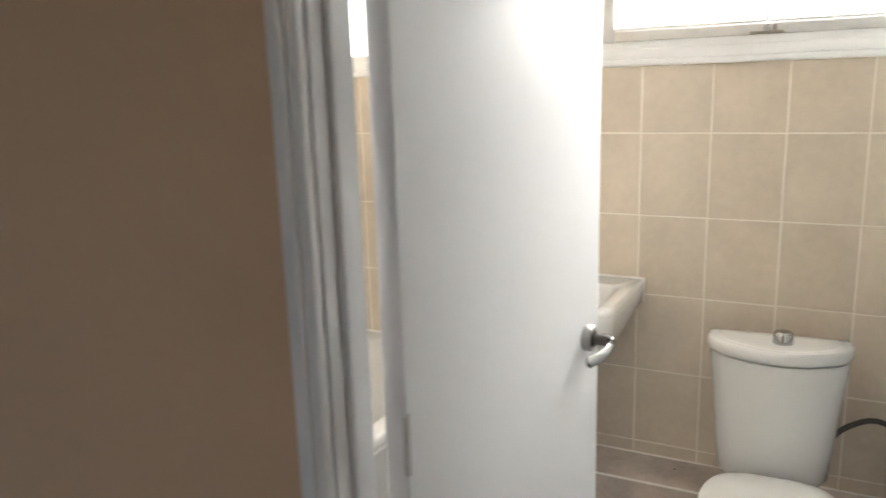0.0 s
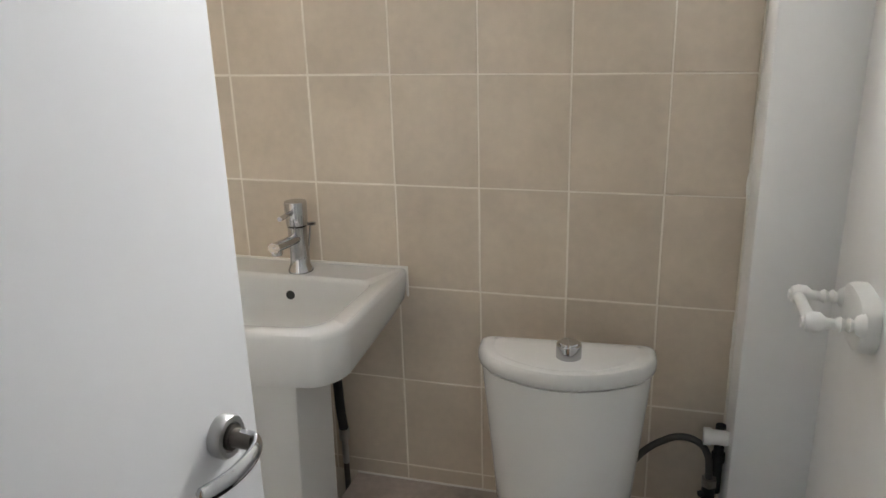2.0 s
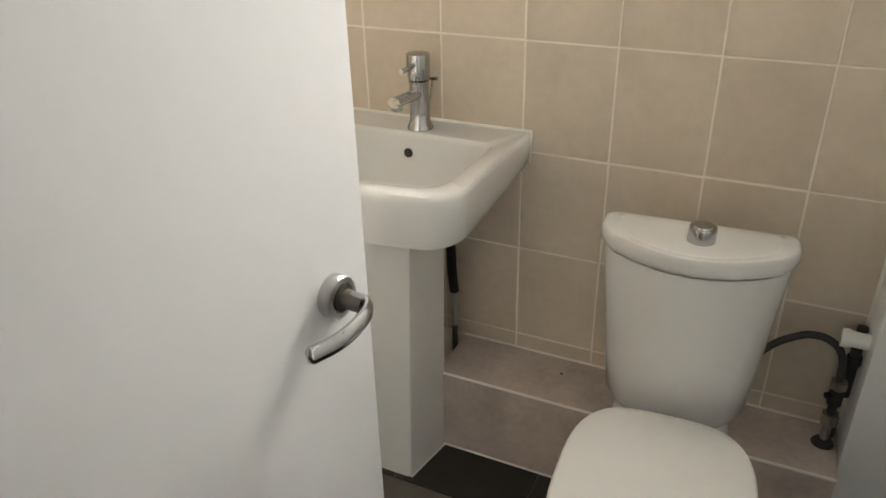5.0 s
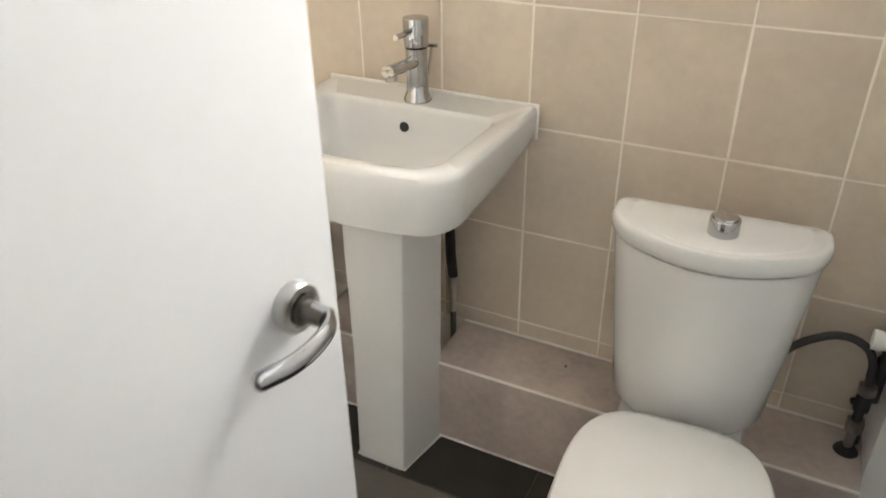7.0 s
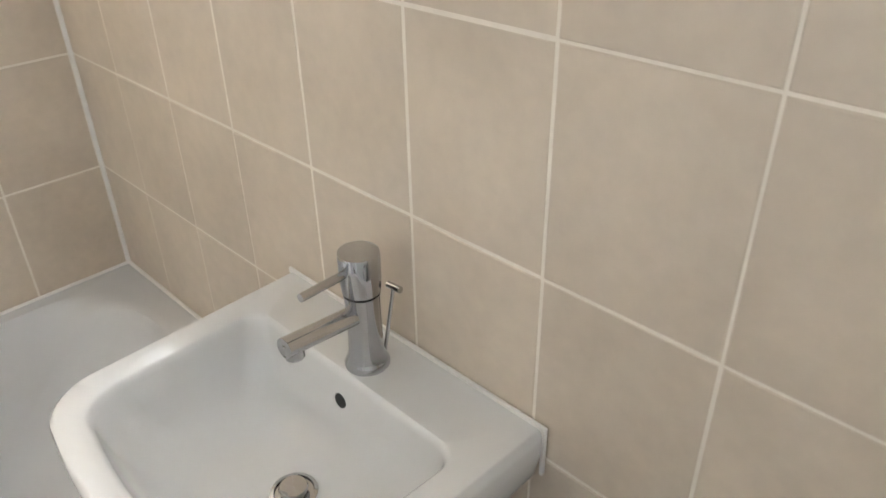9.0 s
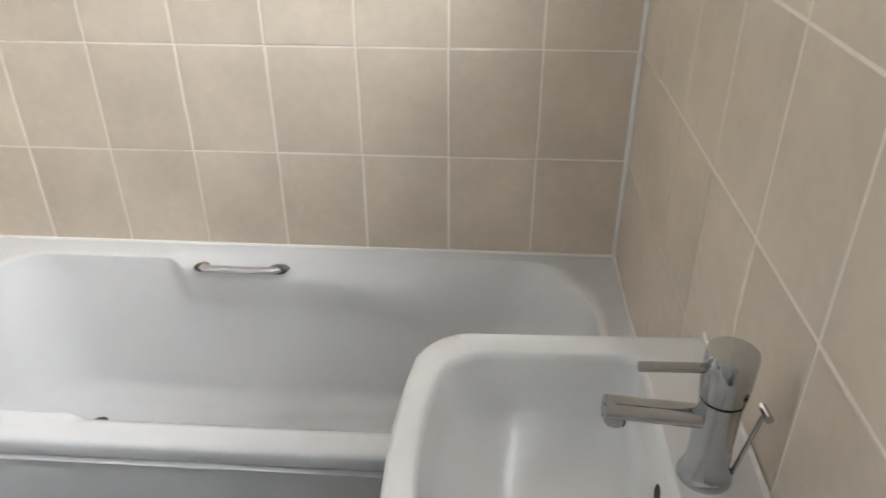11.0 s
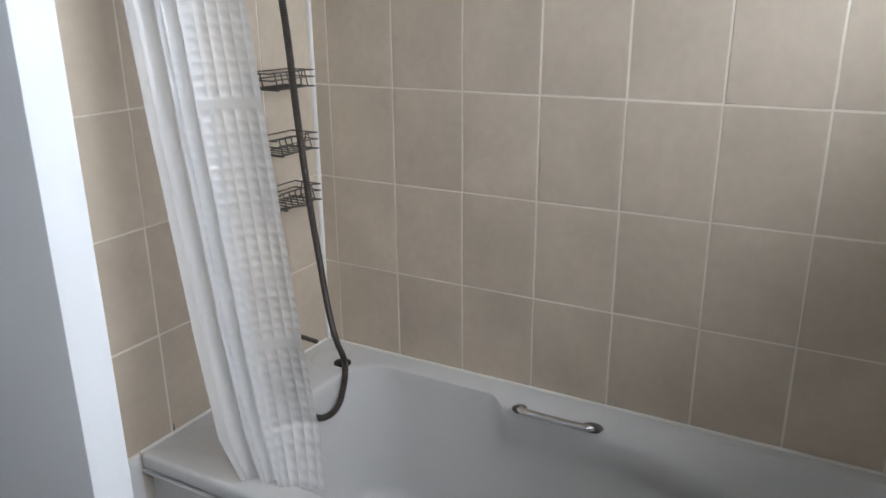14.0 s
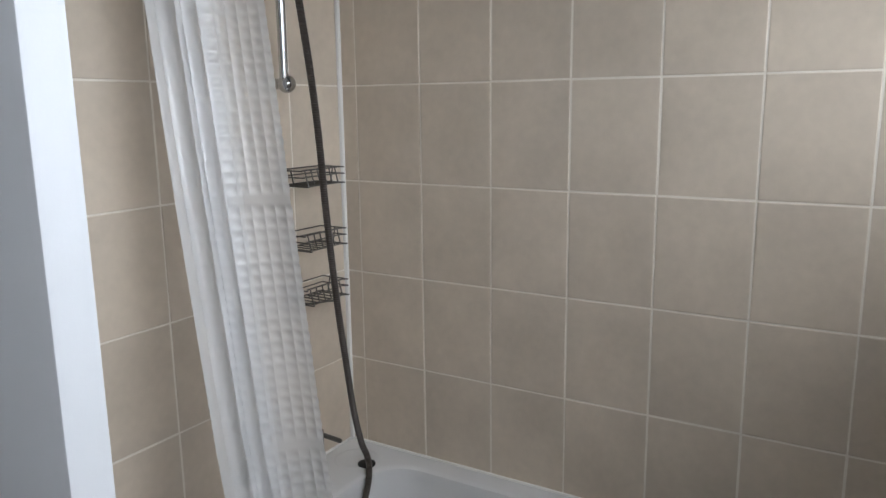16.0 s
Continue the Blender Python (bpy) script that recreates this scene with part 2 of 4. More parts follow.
floor = structure("floor", box(-0.2, -3.1, -0.12, 2.4, 0.25, -0.006), M_FLOORGROUT, "dark grout bed under the floor tiles", "floor")
structure("ceiling", box(-0.2, -3.1, CEIL, 2.4, 0.25, CEIL + 0.1), M_PAINT, "plain white painted ceiling", "ceiling")
wall_back = structure("wall_back", join(box(-0.2, 0.0011, -0.006, 2.4, 0.22, WZ0 - 0.018), box(-0.2, 0.0011, WZ1, 2.4, 0.22, CEIL),
                      box(-0.2, 0.0011, WZ0 - 0.018, WX0, 0.22, WZ1), box(WX1, 0.0011, WZ0 - 0.018, 2.4, 0.22, WZ1)), M_GROUT, "grouted wall bed behind beige tiles under the window")
wall_left = structure("wall_left", box(-0.2, -1.9, -0.006, -0.0011, 0.0011, CEIL), M_GROUT, "grouted wall bed behind beige tiles along the bath")
wall_tap = structure("wall_tap", box(-0.0011, TAP_Y - 0.008, -0.006, 0.846, TAP_Y - 0.0011, CEIL), M_GROUT, "grouted wall bed behind beige tiles at the taps")
structure("wall_right", box(RIGHT_X, -3.1, -0.006, 2.4, 0.003, CEIL), M_PAINT, "white painted plaster wall beside the toilet")
DX0, DX1 = 1.19, 1.93
structure("wall_tap_margin", join(box(0.797, TAP_Y - 0.001, 0.0, 0.847, TAP_Y + 0.003, CEIL, 0.001), box(0.692, TAP_Y - 0.001, 0.0, 0.797, TAP_Y + 0.002, RIM - 0.004)), M_PAINT, "white painted plaster beside and below the tiles")
structure("wall_door", join(box(0.847, DOOR_Y - 0.065, -0.006, DX0, DOOR_Y, CEIL, 0.004), box(0.847, TAP_Y - 0.006, -0.006, 0.86, DOOR_Y - 0.064, CEIL), box(DX1, DOOR_Y - 0.065, -0.006, RIGHT_X, DOOR_Y, CEIL),
          box(DX0, DOOR_Y - 0.065, 2.06, DX1, DOOR_Y, CEIL)), M_PAINT, "white painted wall round the doorway")
hall_left = box(0.1, 0, 0, DX0 - 0.02, 0.03, CEIL)
for v in hall_left.verts:      # one flat face that leaves the doorway slightly out of square
    v.co.y += DOOR_Y - 0.074 - 0.13 * (DX0 - 0.02 - v.co.x) - 0.022 * (v.co.y > 0.01)
structure("wall_hall_near", join(hall_left, box(DX1 + 0.02, DOOR_Y - 0.074, 0, RIGHT_X, DOOR_Y - 0.066, CEIL),
          box(DX0 - 0.02, DOOR_Y - 0.074, 2.08, DX1 + 0.02, DOOR_Y - 0.066, CEIL)), M_HALL, "brown painted hall wall round the doorway")
# The gap in this unseen far wall is added to let sky light in.
structure("wall_hall_far", join(box(0.2, -3.2, 0, 0.3, -3.0, CEIL), box(1.1, -3.2, 0, 2.4, -3.0, CEIL), box(0.3, -3.2, 2.05, 1.1, -3.0, CEIL), box(0.0, -3.2, 0, 0.2, -1.69, CEIL)), M_HALL, "brown painted hall wall with an unseen opening added for sky light")
structure("floor_hall", box(0.0, -3.0, -0.005, RIGHT_X, DOOR_Y - 0.074, 0.006), M_CARPET, "dark brown hall carpet", "floor")
structure("boxing_column", box(BOX_X, BOX_Y, -0.004, RIGHT_X + 0.006, 0.002, CEIL - 0.001, 0.004), M_PAINT, "white painted boxed-in pipe column in the corner", "boxing", True)


# ---- door and frame ----
def door_frame():
    """Lining with a stop, architraves on both faces."""
    f = thing("door_frame", "white gloss painted wooden door frame of the bathroom", "door frame", (1.56, DOOR_Y - 0.06, 0), kind="structure")
    y0, y1 = DOOR_Y - 0.076, DOOR_Y + 0.004
    part("lining_hinge_side", box(DX0 - 0.001, y0, 0, 1.217, y1, 2.06, 0.003), M_GLOSS, f)
    part("lining_lock_side", box(1.903, y0, 0, DX1 + 0.001, y1, 2.06, 0.003), M_GLOSS, f)
    part("lining_head", box(1.217, y0, 2.03, 1.903, y1, 2.06, 0.003), M_GLOSS, f)
    part("stop", join(box(1.217, DOOR_Y - 0.052, 0, 1.229, DOOR_Y - 0.026, 2.03, 0.003), box(1.891, DOOR_Y - 0.052, 0, 1.903, DOOR_Y - 0.026, 2.03, 0.003)), M_GLOSS, f)
    for x0, x1 in ((1.170, 1.212), (1.908, 1.95)):
        part("architrave", join(box(x0, y0 - 0.014, 0, x1, y0 + 0.002, 2.11, 0.005, 3), box(x0 + 0.01, y0 - 0.02, 0, x1 - 0.014, y0 - 0.01, 2.11, 0.005, 3)), M_GLOSS, f)
    part("architrave", box(1.208, y0 - 0.014, 2.045, 1.912, y0 + 0.002, 2.11, 0.005, 3), M_GLOSS, f)
    part("architrave", join(box(1.14, DOOR_Y, 0, 1.203, DOOR_Y + 0.015, 2.11, 0.005, 3)), M_GLOSS, f)
    part("architrave", join(box(1.917, DOOR_Y, 0, 1.98, DOOR_Y + 0.015, 2.11, 0.005, 3)), M_GLOSS, f)
    return seat(f)


def door():
    """A flush leaf with a lever on a round rose on both faces; built shut along +y from its hinge, then turned."""
    d = thing("door_1", "plain white gloss painted flush door standing open, with a chrome lever", "door", (1.257, -1.547, 0), kind="structure")
    d.rotation_euler = (0, 0, radians(-4.5))
    part("leaf", box(-0.034, 0, 0.008, 0, 0.686, 1.99, 0.002), M_GLOSS, d)
    for s, x in ((1, 0.0), (-1, -0.034)):
        m = Matrix.Translation((x, 0.617, 0.947)) @ Matrix.Rotation(radians(90 * s), 4, "Y")
        h = part("door_handle", lathe([(0.0, 0.0), (0.0255, 0.0), (0.0265, 0.004), (0.0265, 0.013), (0.0245, 0.016), (0.018, 0.0165), (0.0175, 0.012), (0.0, 0.012)], 28, m), M_SATIN, d, "satin chrome lever on a thick round rose")
        part("spindle", lathe([(0.0, 0.012), (0.0155, 0.012), (0.0155, 0.019), (0.0115, 0.02), (0.011, 0.046), (0.0, 0.046)], 24, m), M_HOSE, h)
        r = [(x + s * 0.030, 0.617, 0.948), (x + s * 0.048, 0.616, 0.949), (x + s * 0.058, 0.603, 0.948), (x + s * 0.060, 0.58, 0.944), (x + s * 0.054, 0.556, 0.938), (x + s * 0.042, 0.534, 0.933), (x + s * 0.036, 0.525, 0.931)]
        part("lever", sweep(r, 0.0065, 0.0115), M_CHROME, h, "polished curved lever")
    for z in (0.25, 1.0, 1.75):
        part("hinge", rod((0.002, -0.004, z - 0.04), (0.002, -0.004, z + 0.04), 0.006), M_SATIN, d, "steel butt hinge")
    part("edge_plate", box(-0.03, 0.6855, 0.88, -0.006, 0.6875, 1.05, 0.0005), M_SATIN, d, "steel lock plate")
    return d


door_frame()
door()


# ---- window ----
def window():
    w = thing("window_1", "white window with a fixed frosted pane and a grey metal-framed opening sash", "window", (1.1, 0.05, WZ0), kind="structure")
    F0, F1 = 0.022, 0.085
    bottom = 1.552
    fr = join(box(WX0, F0, WZ0, WX1, F1, bottom, 0.004), box(WX0, F0, WZ1 - 0.055, WX1, F1, WZ1, 0.004),
              box(WX0, F0, bottom, WX0 + 0.05, F1, WZ1 - 0.055, 0.004), box(1.008, F0, bottom, 1.072, F1, WZ1 - 0.055, 0.004),
              box(WX0, F0 - 0.006, WZ0, WX1, F0 + 0.004, 1.527, 0.003))
    part("window_frame", fr, M_UPVC, w)
    S0 = 0.012
    sx0, sx1, sz0, sz1 = 1.069, WX1 - 0.001, 1.548, WZ1 - 0.052
    sash = join(box(sx0 + 0.039, S0 + 0.001, sz0 + 0.001, sx1 - 0.039, F1 - 0.011, sz0 + 0.032, 0.004), box(sx0 + 0.039, S0 + 0.001, sz1 - 0.032, sx1 - 0.039, F1 - 0.011, sz1 - 0.001, 0.004),
                box(sx0, S0, sz0, sx0 + 0.04, F1 - 0.01, sz1, 0.004), box(sx1 - 0.04, S0, sz0, sx1, F1 - 0.01, sz1, 0.004),
                box(sx0 + 0.038, S0 + 0.012, sz0 + 0.028, sx1 - 0.038, S0 + 0.03, sz0 + 0.041, 0.002))
    part("sash", sash, M_ALU, w, "grey metal opening sash")
    for name, x0, x1, z0, z1, mat in (("pane", WX0 + 0.045, 1.012, bottom - 0.004, WZ1 - 0.05, M_FROST), ("pane", sx0 + 0.035, sx1 - 0.035, sz0 + 0.03, sz1 - 0.03, M_GLASS)):
        p = part(name, box(x0, 0.05, z0, x1, 0.054, z1), mat, w, "obscured glass" if mat is M_FROST else "clear glass", False)
        p.visible_shadow = False
    part("stay_bracket", join(box(1.49, -0.012, 1.549, 1.575, 0.012, 1.557, 0.002), rod((1.553, -0.01, 1.557), (1.553, -0.01, 1.572), 0.006)), M_TARNISH, w, "grey metal stay plate")
    part("stay", join(rod((1.532, -0.006, 1.557), (1.53, 0.0, 1.86), 0.005), rod((1.532, -0.006, 1.562), (1.532, -0.012, 1.578), 0.009)), M_SATIN, w, "thin metal window stay")
    part("window_sill", box(WX0 - 0.01, -0.013, WZ0 - 0.0185, BOX_X - 0.002, F0 + 0.01, WZ0 - 0.0005, 0.004), M_UPVC, w, "white sill bead over the tiles")
    part("reveal", join(box(WX0 - 0.004, 0.001, WZ0, WX0 + 0.001, 0.21, WZ1), box(WX0, 0.001, WZ1 - 0.001, WX1, 0.21, WZ1 + 0.004)), M_PAINT, w, smooth=False)
    return seat(w)


window()


# ---- bath ----
def bath():
    b = thing("bathtub", "white acrylic bathtub with chrome grab handle along the tiled wall", "bathtub", (0.34, -0.83, 0))
    X0, X1, Y0, Y1 = 0.003, 0.690, TAP_Y + 0.003, -0.003
    R = (0.006,) * 4
    out = []
    for dx, z in ((-0.04, RIM - 0.036), (-0.012, RIM - 0.0385), (-0.004, RIM - 0.037), (-0.001, RIM - 0.033), (0.0, RIM - 0.028), (0.0, RIM - 0.018), (-0.0004, RIM - 0.009), (-0.0022, RIM - 0.0045), (-0.006, RIM - 0.0014), (-0.011, RIM - 0.0003), (-0.016, RIM)):
        out.append([(x, y, z) for x, y in outline(X0, Y0, X1 + dx, Y1, R, 0, 9, 150)])
    inner = (0.054, -1.503, 0.624, -0.05)

    def smooth(a):
        a = max(0.0, min(1.0, a))
        return a * a * (3 - 2 * a)

    def drop(x, y):
        """How far the inner edge drops: a pocket behind the handle that runs on into the arm rest, and a dip on the entry side."""
        if x < 0.2:
            return shelf(y) * (0.026 + 0.12 * smooth((y + 0.70) / 0.45))
        return 0.018 * smooth((y + 1.065) / 0.045) * smooth((-0.12 - y) / 0.5) if x > 0.5 else 0.0

    def shelf(y):
        return smooth((y + 1.09) / 0.065) * smooth((-0.1 - y) / 0.2)

    def arm(x, y):
        """How far the shelf's crest stands out from the wall side."""
        return shelf(y) * (0.028 + 0.012 * smooth((y + 0.8) / 0.3)) * smooth((-0.3 - y) / 0.34) if x < 0.2 else 0.0
    for inset, z, w in ((-0.017, RIM, 0.0), (-0.010, RIM - 0.0006, 0.16), (0.0, RIM - 0.001, 0.5), (0.007, RIM - 0.0022, 0.75), (0.013, RIM - 0.006, 0.95), (0.016, RIM - 0.016, 1.0), (0.0172, RIM - 0.027, 1.0)):
        x0, y0, x1, y1 = inner
        r = 0.115 - inset * 0.3
        o = outline(x0 + inset, y0 + inset, x1 - inset, y1 - inset * 1.6, (r, r, r * 1.7, r * 1.7), 0, 9, 150)
        out.append([(x + w * arm(x, y), y, z - w * drop(x, y) * (1 if x < 0.2 else 0.9)) for x, y in o])
    for f in (0.06, 0.12, 0.2, 0.3, 0.4, 0.5, 0.6, 0.7, 0.78, 0.84, 0.89, 0.93, 0.965, 0.985, 1.0):
        ins = 0.017 + 0.08 * f + (0.045 * (max(0, f - 0.82) / 0.18) ** 2)
        head = 0.035 + 0.27 * f ** 1.15 + 0.05 * max(0, f - 0.8) / 0.2
        z = RIM - 0.03 - 0.345 * (1 - (1 - f) ** 1.25)
        r = 0.125
        o = outline(inner[0] + ins, inner[1] + ins * 0.9, inner[2] - ins, inner[3] - head, (r, r, r * 1.5, r * 1.5), 0, 9, 150)
        # the moulded arm rest swells out of the wall side towards the head end
        out.append([(x + arm(x, y) * (1 - smooth(f * 4.0)), y, z - drop(x, y) * (1 - f) ** 1.6) for x, y in o])
    shell = part("tub", loft(out, cap0=False), M_ACRYLIC, b)
    # side panel with its two plinth strips
    part("panel_top_lip", box(0.645, Y0, RIM - 0.046, 0.6935, Y1, RIM - 0.0415, 0.0012), M_ACRYLIC, b, "thin bright lip along the top of the panel")
    part("side_panel", box(0.645, Y0, 0.125, 0.668, Y1, RIM - 0.047, 0.003), M_ACRYLIC, b, "glossy white bath panel")
    part("panel_lip", rod((0.6685, Y0, 0.127), (0.6685, Y1, 0.127), 0.004, 8), M_ACRYLIC, b)
    part("plinth", box(0.655, Y0, 0.062, 0.683, Y1, 0.122, 0.003), M_ACRYLIC, b)
    part("plinth", box(0.672, Y0, 0.0, 0.703, LEDGE_Y, 0.062, 0.004), M_ACRYLIC, b)
    # grab handle sunk into the wall side
    # The bar's highlight comes from its lighter chrome colour; the caps are darker steel.
    g = part("grab_handle", sweep([(0.086, -1.004, 0.517), (0.107, -0.976, 0.5225), (0.110, -0.90, 0.523), (0.107, -0.828, 0.5225), (0.086, -0.794, 0.517)], 0.0105, 0.0085), M_GLINT, b, "chrome grab handle")
    for ya, yb in ((-1.014, -0.984), (-0.836, -0.786)):
        part("end_cap", sweep([(0.062, (ya + yb) / 2, 0.503), (0.085, (ya + yb) / 2, 0.515), (0.104, (ya + yb) / 2, 0.5205)], (yb - ya) / 2, 0.0105), M_HOSE, g)
    for x, y in ((0.575, -1.562), (0.105, -1.565)):
        part("soap_dish", lathe([(0.0, 0.0004), (0.048, 0.0004), (0.055, 0.0014), (0.061, 0.0)], 40, Matrix.Translation((x, y, RIM))), M_ACRYLIC, b, "shallow round hollow moulded in the rim")
    part("waste", lathe([(0.0, 0), (0.020, 0), (0.021, 0.002), (0.018, 0.003), (0.0, 0.0025)], 24, Matrix.Translation((0.262, -1.257, RIM - 0.3745))), M_HOLE, b, "dark round waste hole")
    part("hose_ring", lathe([(0.012, 0), (0.024, 0.0), (0.024, 0.004), (0.014, 0.009), (0.012, 0.009)], 24, Matrix.Translation((0.116, -1.522, RIM - 0.0005))), M_BLACK, b, "dark hose ring in the rim")
    return seat(b)


bath()


# ---- basin on its pedestal ----
def basin():
    b = thing("washbasin", "white ceramic washbasin on a square pedestal with a chrome mixer tap", "washbasin", (0.975, -0.2, 0))
    X0, X1, Y0, Y1, Z = 0.716, 1.222, -0.394, -0.002, 0.828
    rings = []

    def ring(inset, z_front, z_back, bow=0.028, rf=0.075, side=0.010, drop=0.0):
        o = outline(X0 + inset, Y0 + inset, X1 - inset, Y1, (rf, rf, 0.008, 0.008), bow)
        res = []
        for x, y in o:
            u = (y - Y1) / (Y0 - 0.028 - Y1)
            xx = x + (0.969 - x) / 0.253 * side * min(1, max(0, u))
            res.append((xx, y, z_back + (z_front - z_back) * u ** 0.8 if u > 0 else z_back))
        return res
    # under side, front apron, rounded top edge
    rings.append(ring(0.11, 0.684, 0.706, 0.02, 0.05))
    rings.append(ring(0.072, 0.681, 0.718, 0.024, 0.06))
    rings.append(ring(0.036, 0.686, 0.730, 0.026, 0.066))
    rings.append(ring(0.016, 0.700, 0.740, 0.028, 0.062))
    rings.append(ring(0.008, 0.733, 0.755, 0.028, 0.060))
    rings.append(ring(0.002, 0.785, 0.79, 0.028, 0.060))
    rings.append(ring(0.000, 0.812, 0.815, 0.028, 0.060))
    rings.append(ring(0.002, 0.821, 0.823, 0.028, 0.060))
    rings.append(ring(0.008, 0.826, 0.828, 0.028, 0.056))
    # bowl
    def bowl(ix, yf, yb, z, rf, rb, bow):
        o = outline(X0 + ix, yf, X1 - ix, yb, (rf, rf, rb, rb), bow)
        return [(x + (0.969 - x) / 0.253 * 0.014 * min(1, max(0, (y - Y1) / (Y0 - Y1))), y, z) for x, y in o]
    rings.append(bowl(0.043, -0.363, -0.096, 0.8265, 0.05, 0.03, 0.026))
    rings.append(bowl(0.047, -0.359, -0.099, 0.8235, 0.05, 0.03, 0.026))
    rings.append(bowl(0.050, -0.356, -0.102, 0.814, 0.05, 0.03, 0.025))
    rings.append(bowl(0.056, -0.347, -0.106, 0.775, 0.052, 0.034, 0.022))
    rings.append(bowl(0.068, -0.331, -0.114, 0.740, 0.055, 0.042, 0.017))
    rings.append(bowl(0.090, -0.305, -0.128, 0.719, 0.06, 0.05, 0.012))
    rings.append(bowl(0.130, -0.285, -0.148, 0.7095, 0.055, 0.05, 0.008))
    rings.append(bowl(0.180, -0.262, -0.170, 0.705, 0.04, 0.04, 0.004))
    rings.append(bowl(0.225, -0.240, -0.190, 0.704, 0.02, 0.02, 0.0))
    part("bowl", loft(rings), M_CERAMIC, b)
    part("overflow", lathe([(0.0, 0), (0.0115, 0), (0.0125, 0.0015), (0.0105, 0.003), (0.0, 0.0025)], 20, Matrix.Translation((0.962, -0.1035, 0.778)) @ Matrix.Rotation(radians(82), 4, "X")), M_HOLE, b, "dark round overflow hole")
    part("plug", join(lathe([(0.0, 0), (0.03, 0), (0.031, 0.003), (0.026, 0.004), (0.025, 0.001), (0.0, 0.001)], 28, Matrix.Translation((0.986, -0.208, 0.7045))),
                      lathe([(0.0, 0), (0.017, 0.0), (0.019, 0.007), (0.0175, 0.0105), (0.0, 0.0115)], 28, Matrix.Translation((0.986, -0.208, 0.707)))), M_CHROME, b, "chrome pop-up waste")
    # pedestal: tapered, flat front, hollow towards the wall
    prof = []
    for z, hw, hb, yf in ((0.0, 0.062, 0.088, -0.322), (0.02, 0.061, 0.087, -0.320), (0.30, 0.0635, 0.09, -0.305), (0.60, 0.070, 0.096, -0.296), (0.70, 0.074, 0.1, -0.294)):
        c = 0.984
        yb = -0.172
        prof.append([(c - hb, yb, z), (c - hw - 0.004, yf + 0.012, z), (c - hw, yf + 0.003, z), (c - hw + 0.008, yf, z), (c + hw - 0.008, yf, z), (c + hw, yf + 0.003, z), (c + hw + 0.004, yf + 0.012, z), (c + hb, yb, z),
                     (c + hb - 0.018, yb, z), (c + hw - 0.016, yf + 0.03, z), (c - hw + 0.016, yf + 0.03, z), (c - hb + 0.018, yb, z)])
    part("pedestal", loft(prof), M_CERAMIC, b)
    part("base_sealant", join(*[rod(p, q, 0.0024, 8) for p, q in (((0.918, -0.318, 0.0012), (1.050, -0.318, 0.0012)), ((1.048, -0.318, 0.0012), (1.074, -0.176, 0.0012)), ((0.920, -0.318, 0.0012), (0.894, -0.176, 0.0012)))]), M_SILICONE, b, "thin white bead round the pedestal")
    part("side_sealant", box(1.2185, -0.008, 0.757, 1.2245, -0.001, 0.831, 0.0025), M_SILICONE, b)
    part("sealant", box(0.714, -0.006, 0.822, 1.224, -0.001, 0.8335, 0.002), M_SILICONE, b, "white silicone bead against the tiles")
    return seat(b)


def mixer():
    t = thing("basin_tap", "chrome single-lever mixer tap on the washbasin", "tap", (0.974, -0.064, 0.828))
    x, y = 0.974, -0.064
    part("body", lathe([(0.0, 0.0), (0.030, 0.0), (0.030, 0.005), (0.0275, 0.010), (0.0235, 0.022), (0.0225, 0.05), (0.0225, 0.10), (0.0235, 0.112)], 36, Matrix.Translation((x, y, 0.826))), M_CHROME, t)
    part("cap", lathe([(0.021, 0.0), (0.0245, 0.002), (0.026, 0.02), (0.0265, 0.054), (0.0255, 0.0575), (0.0, 0.0585)], 36, Matrix.Translation((x, y, 0.94))), M_CHROME, t)
    sp = sweep([(x, y - 0.004, 0.910), (x, y - 0.05, 0.9135), (x, y - 0.112, 0.9185), (x, y - 0.118, 0.919)], 0.0145, 0.0118)
    s = part("spout", sp, M_CHROME, t)
    part("aerator", rod((x, y - 0.106, 0.900), (x, y - 0.107, 0.922), 0.0125), M_CHROME, s)
    part("lever", rod((x, y - 0.015, 0.976), (x + 0.006, y - 0.092, 0.979), 0.0055), M_CHROME, t)
    part("plug_rod", join(rod((x + 0.004, y + 0.027, 0.83), (x + 0.014, y + 0.04, 0.932), 0.0026), rod((x + 0.004, y + 0.04, 0.932), (x + 0.027, y + 0.04, 0.934), 0.0046)), M_CHROME, t)
    return seat(t)


basin()
mixer()


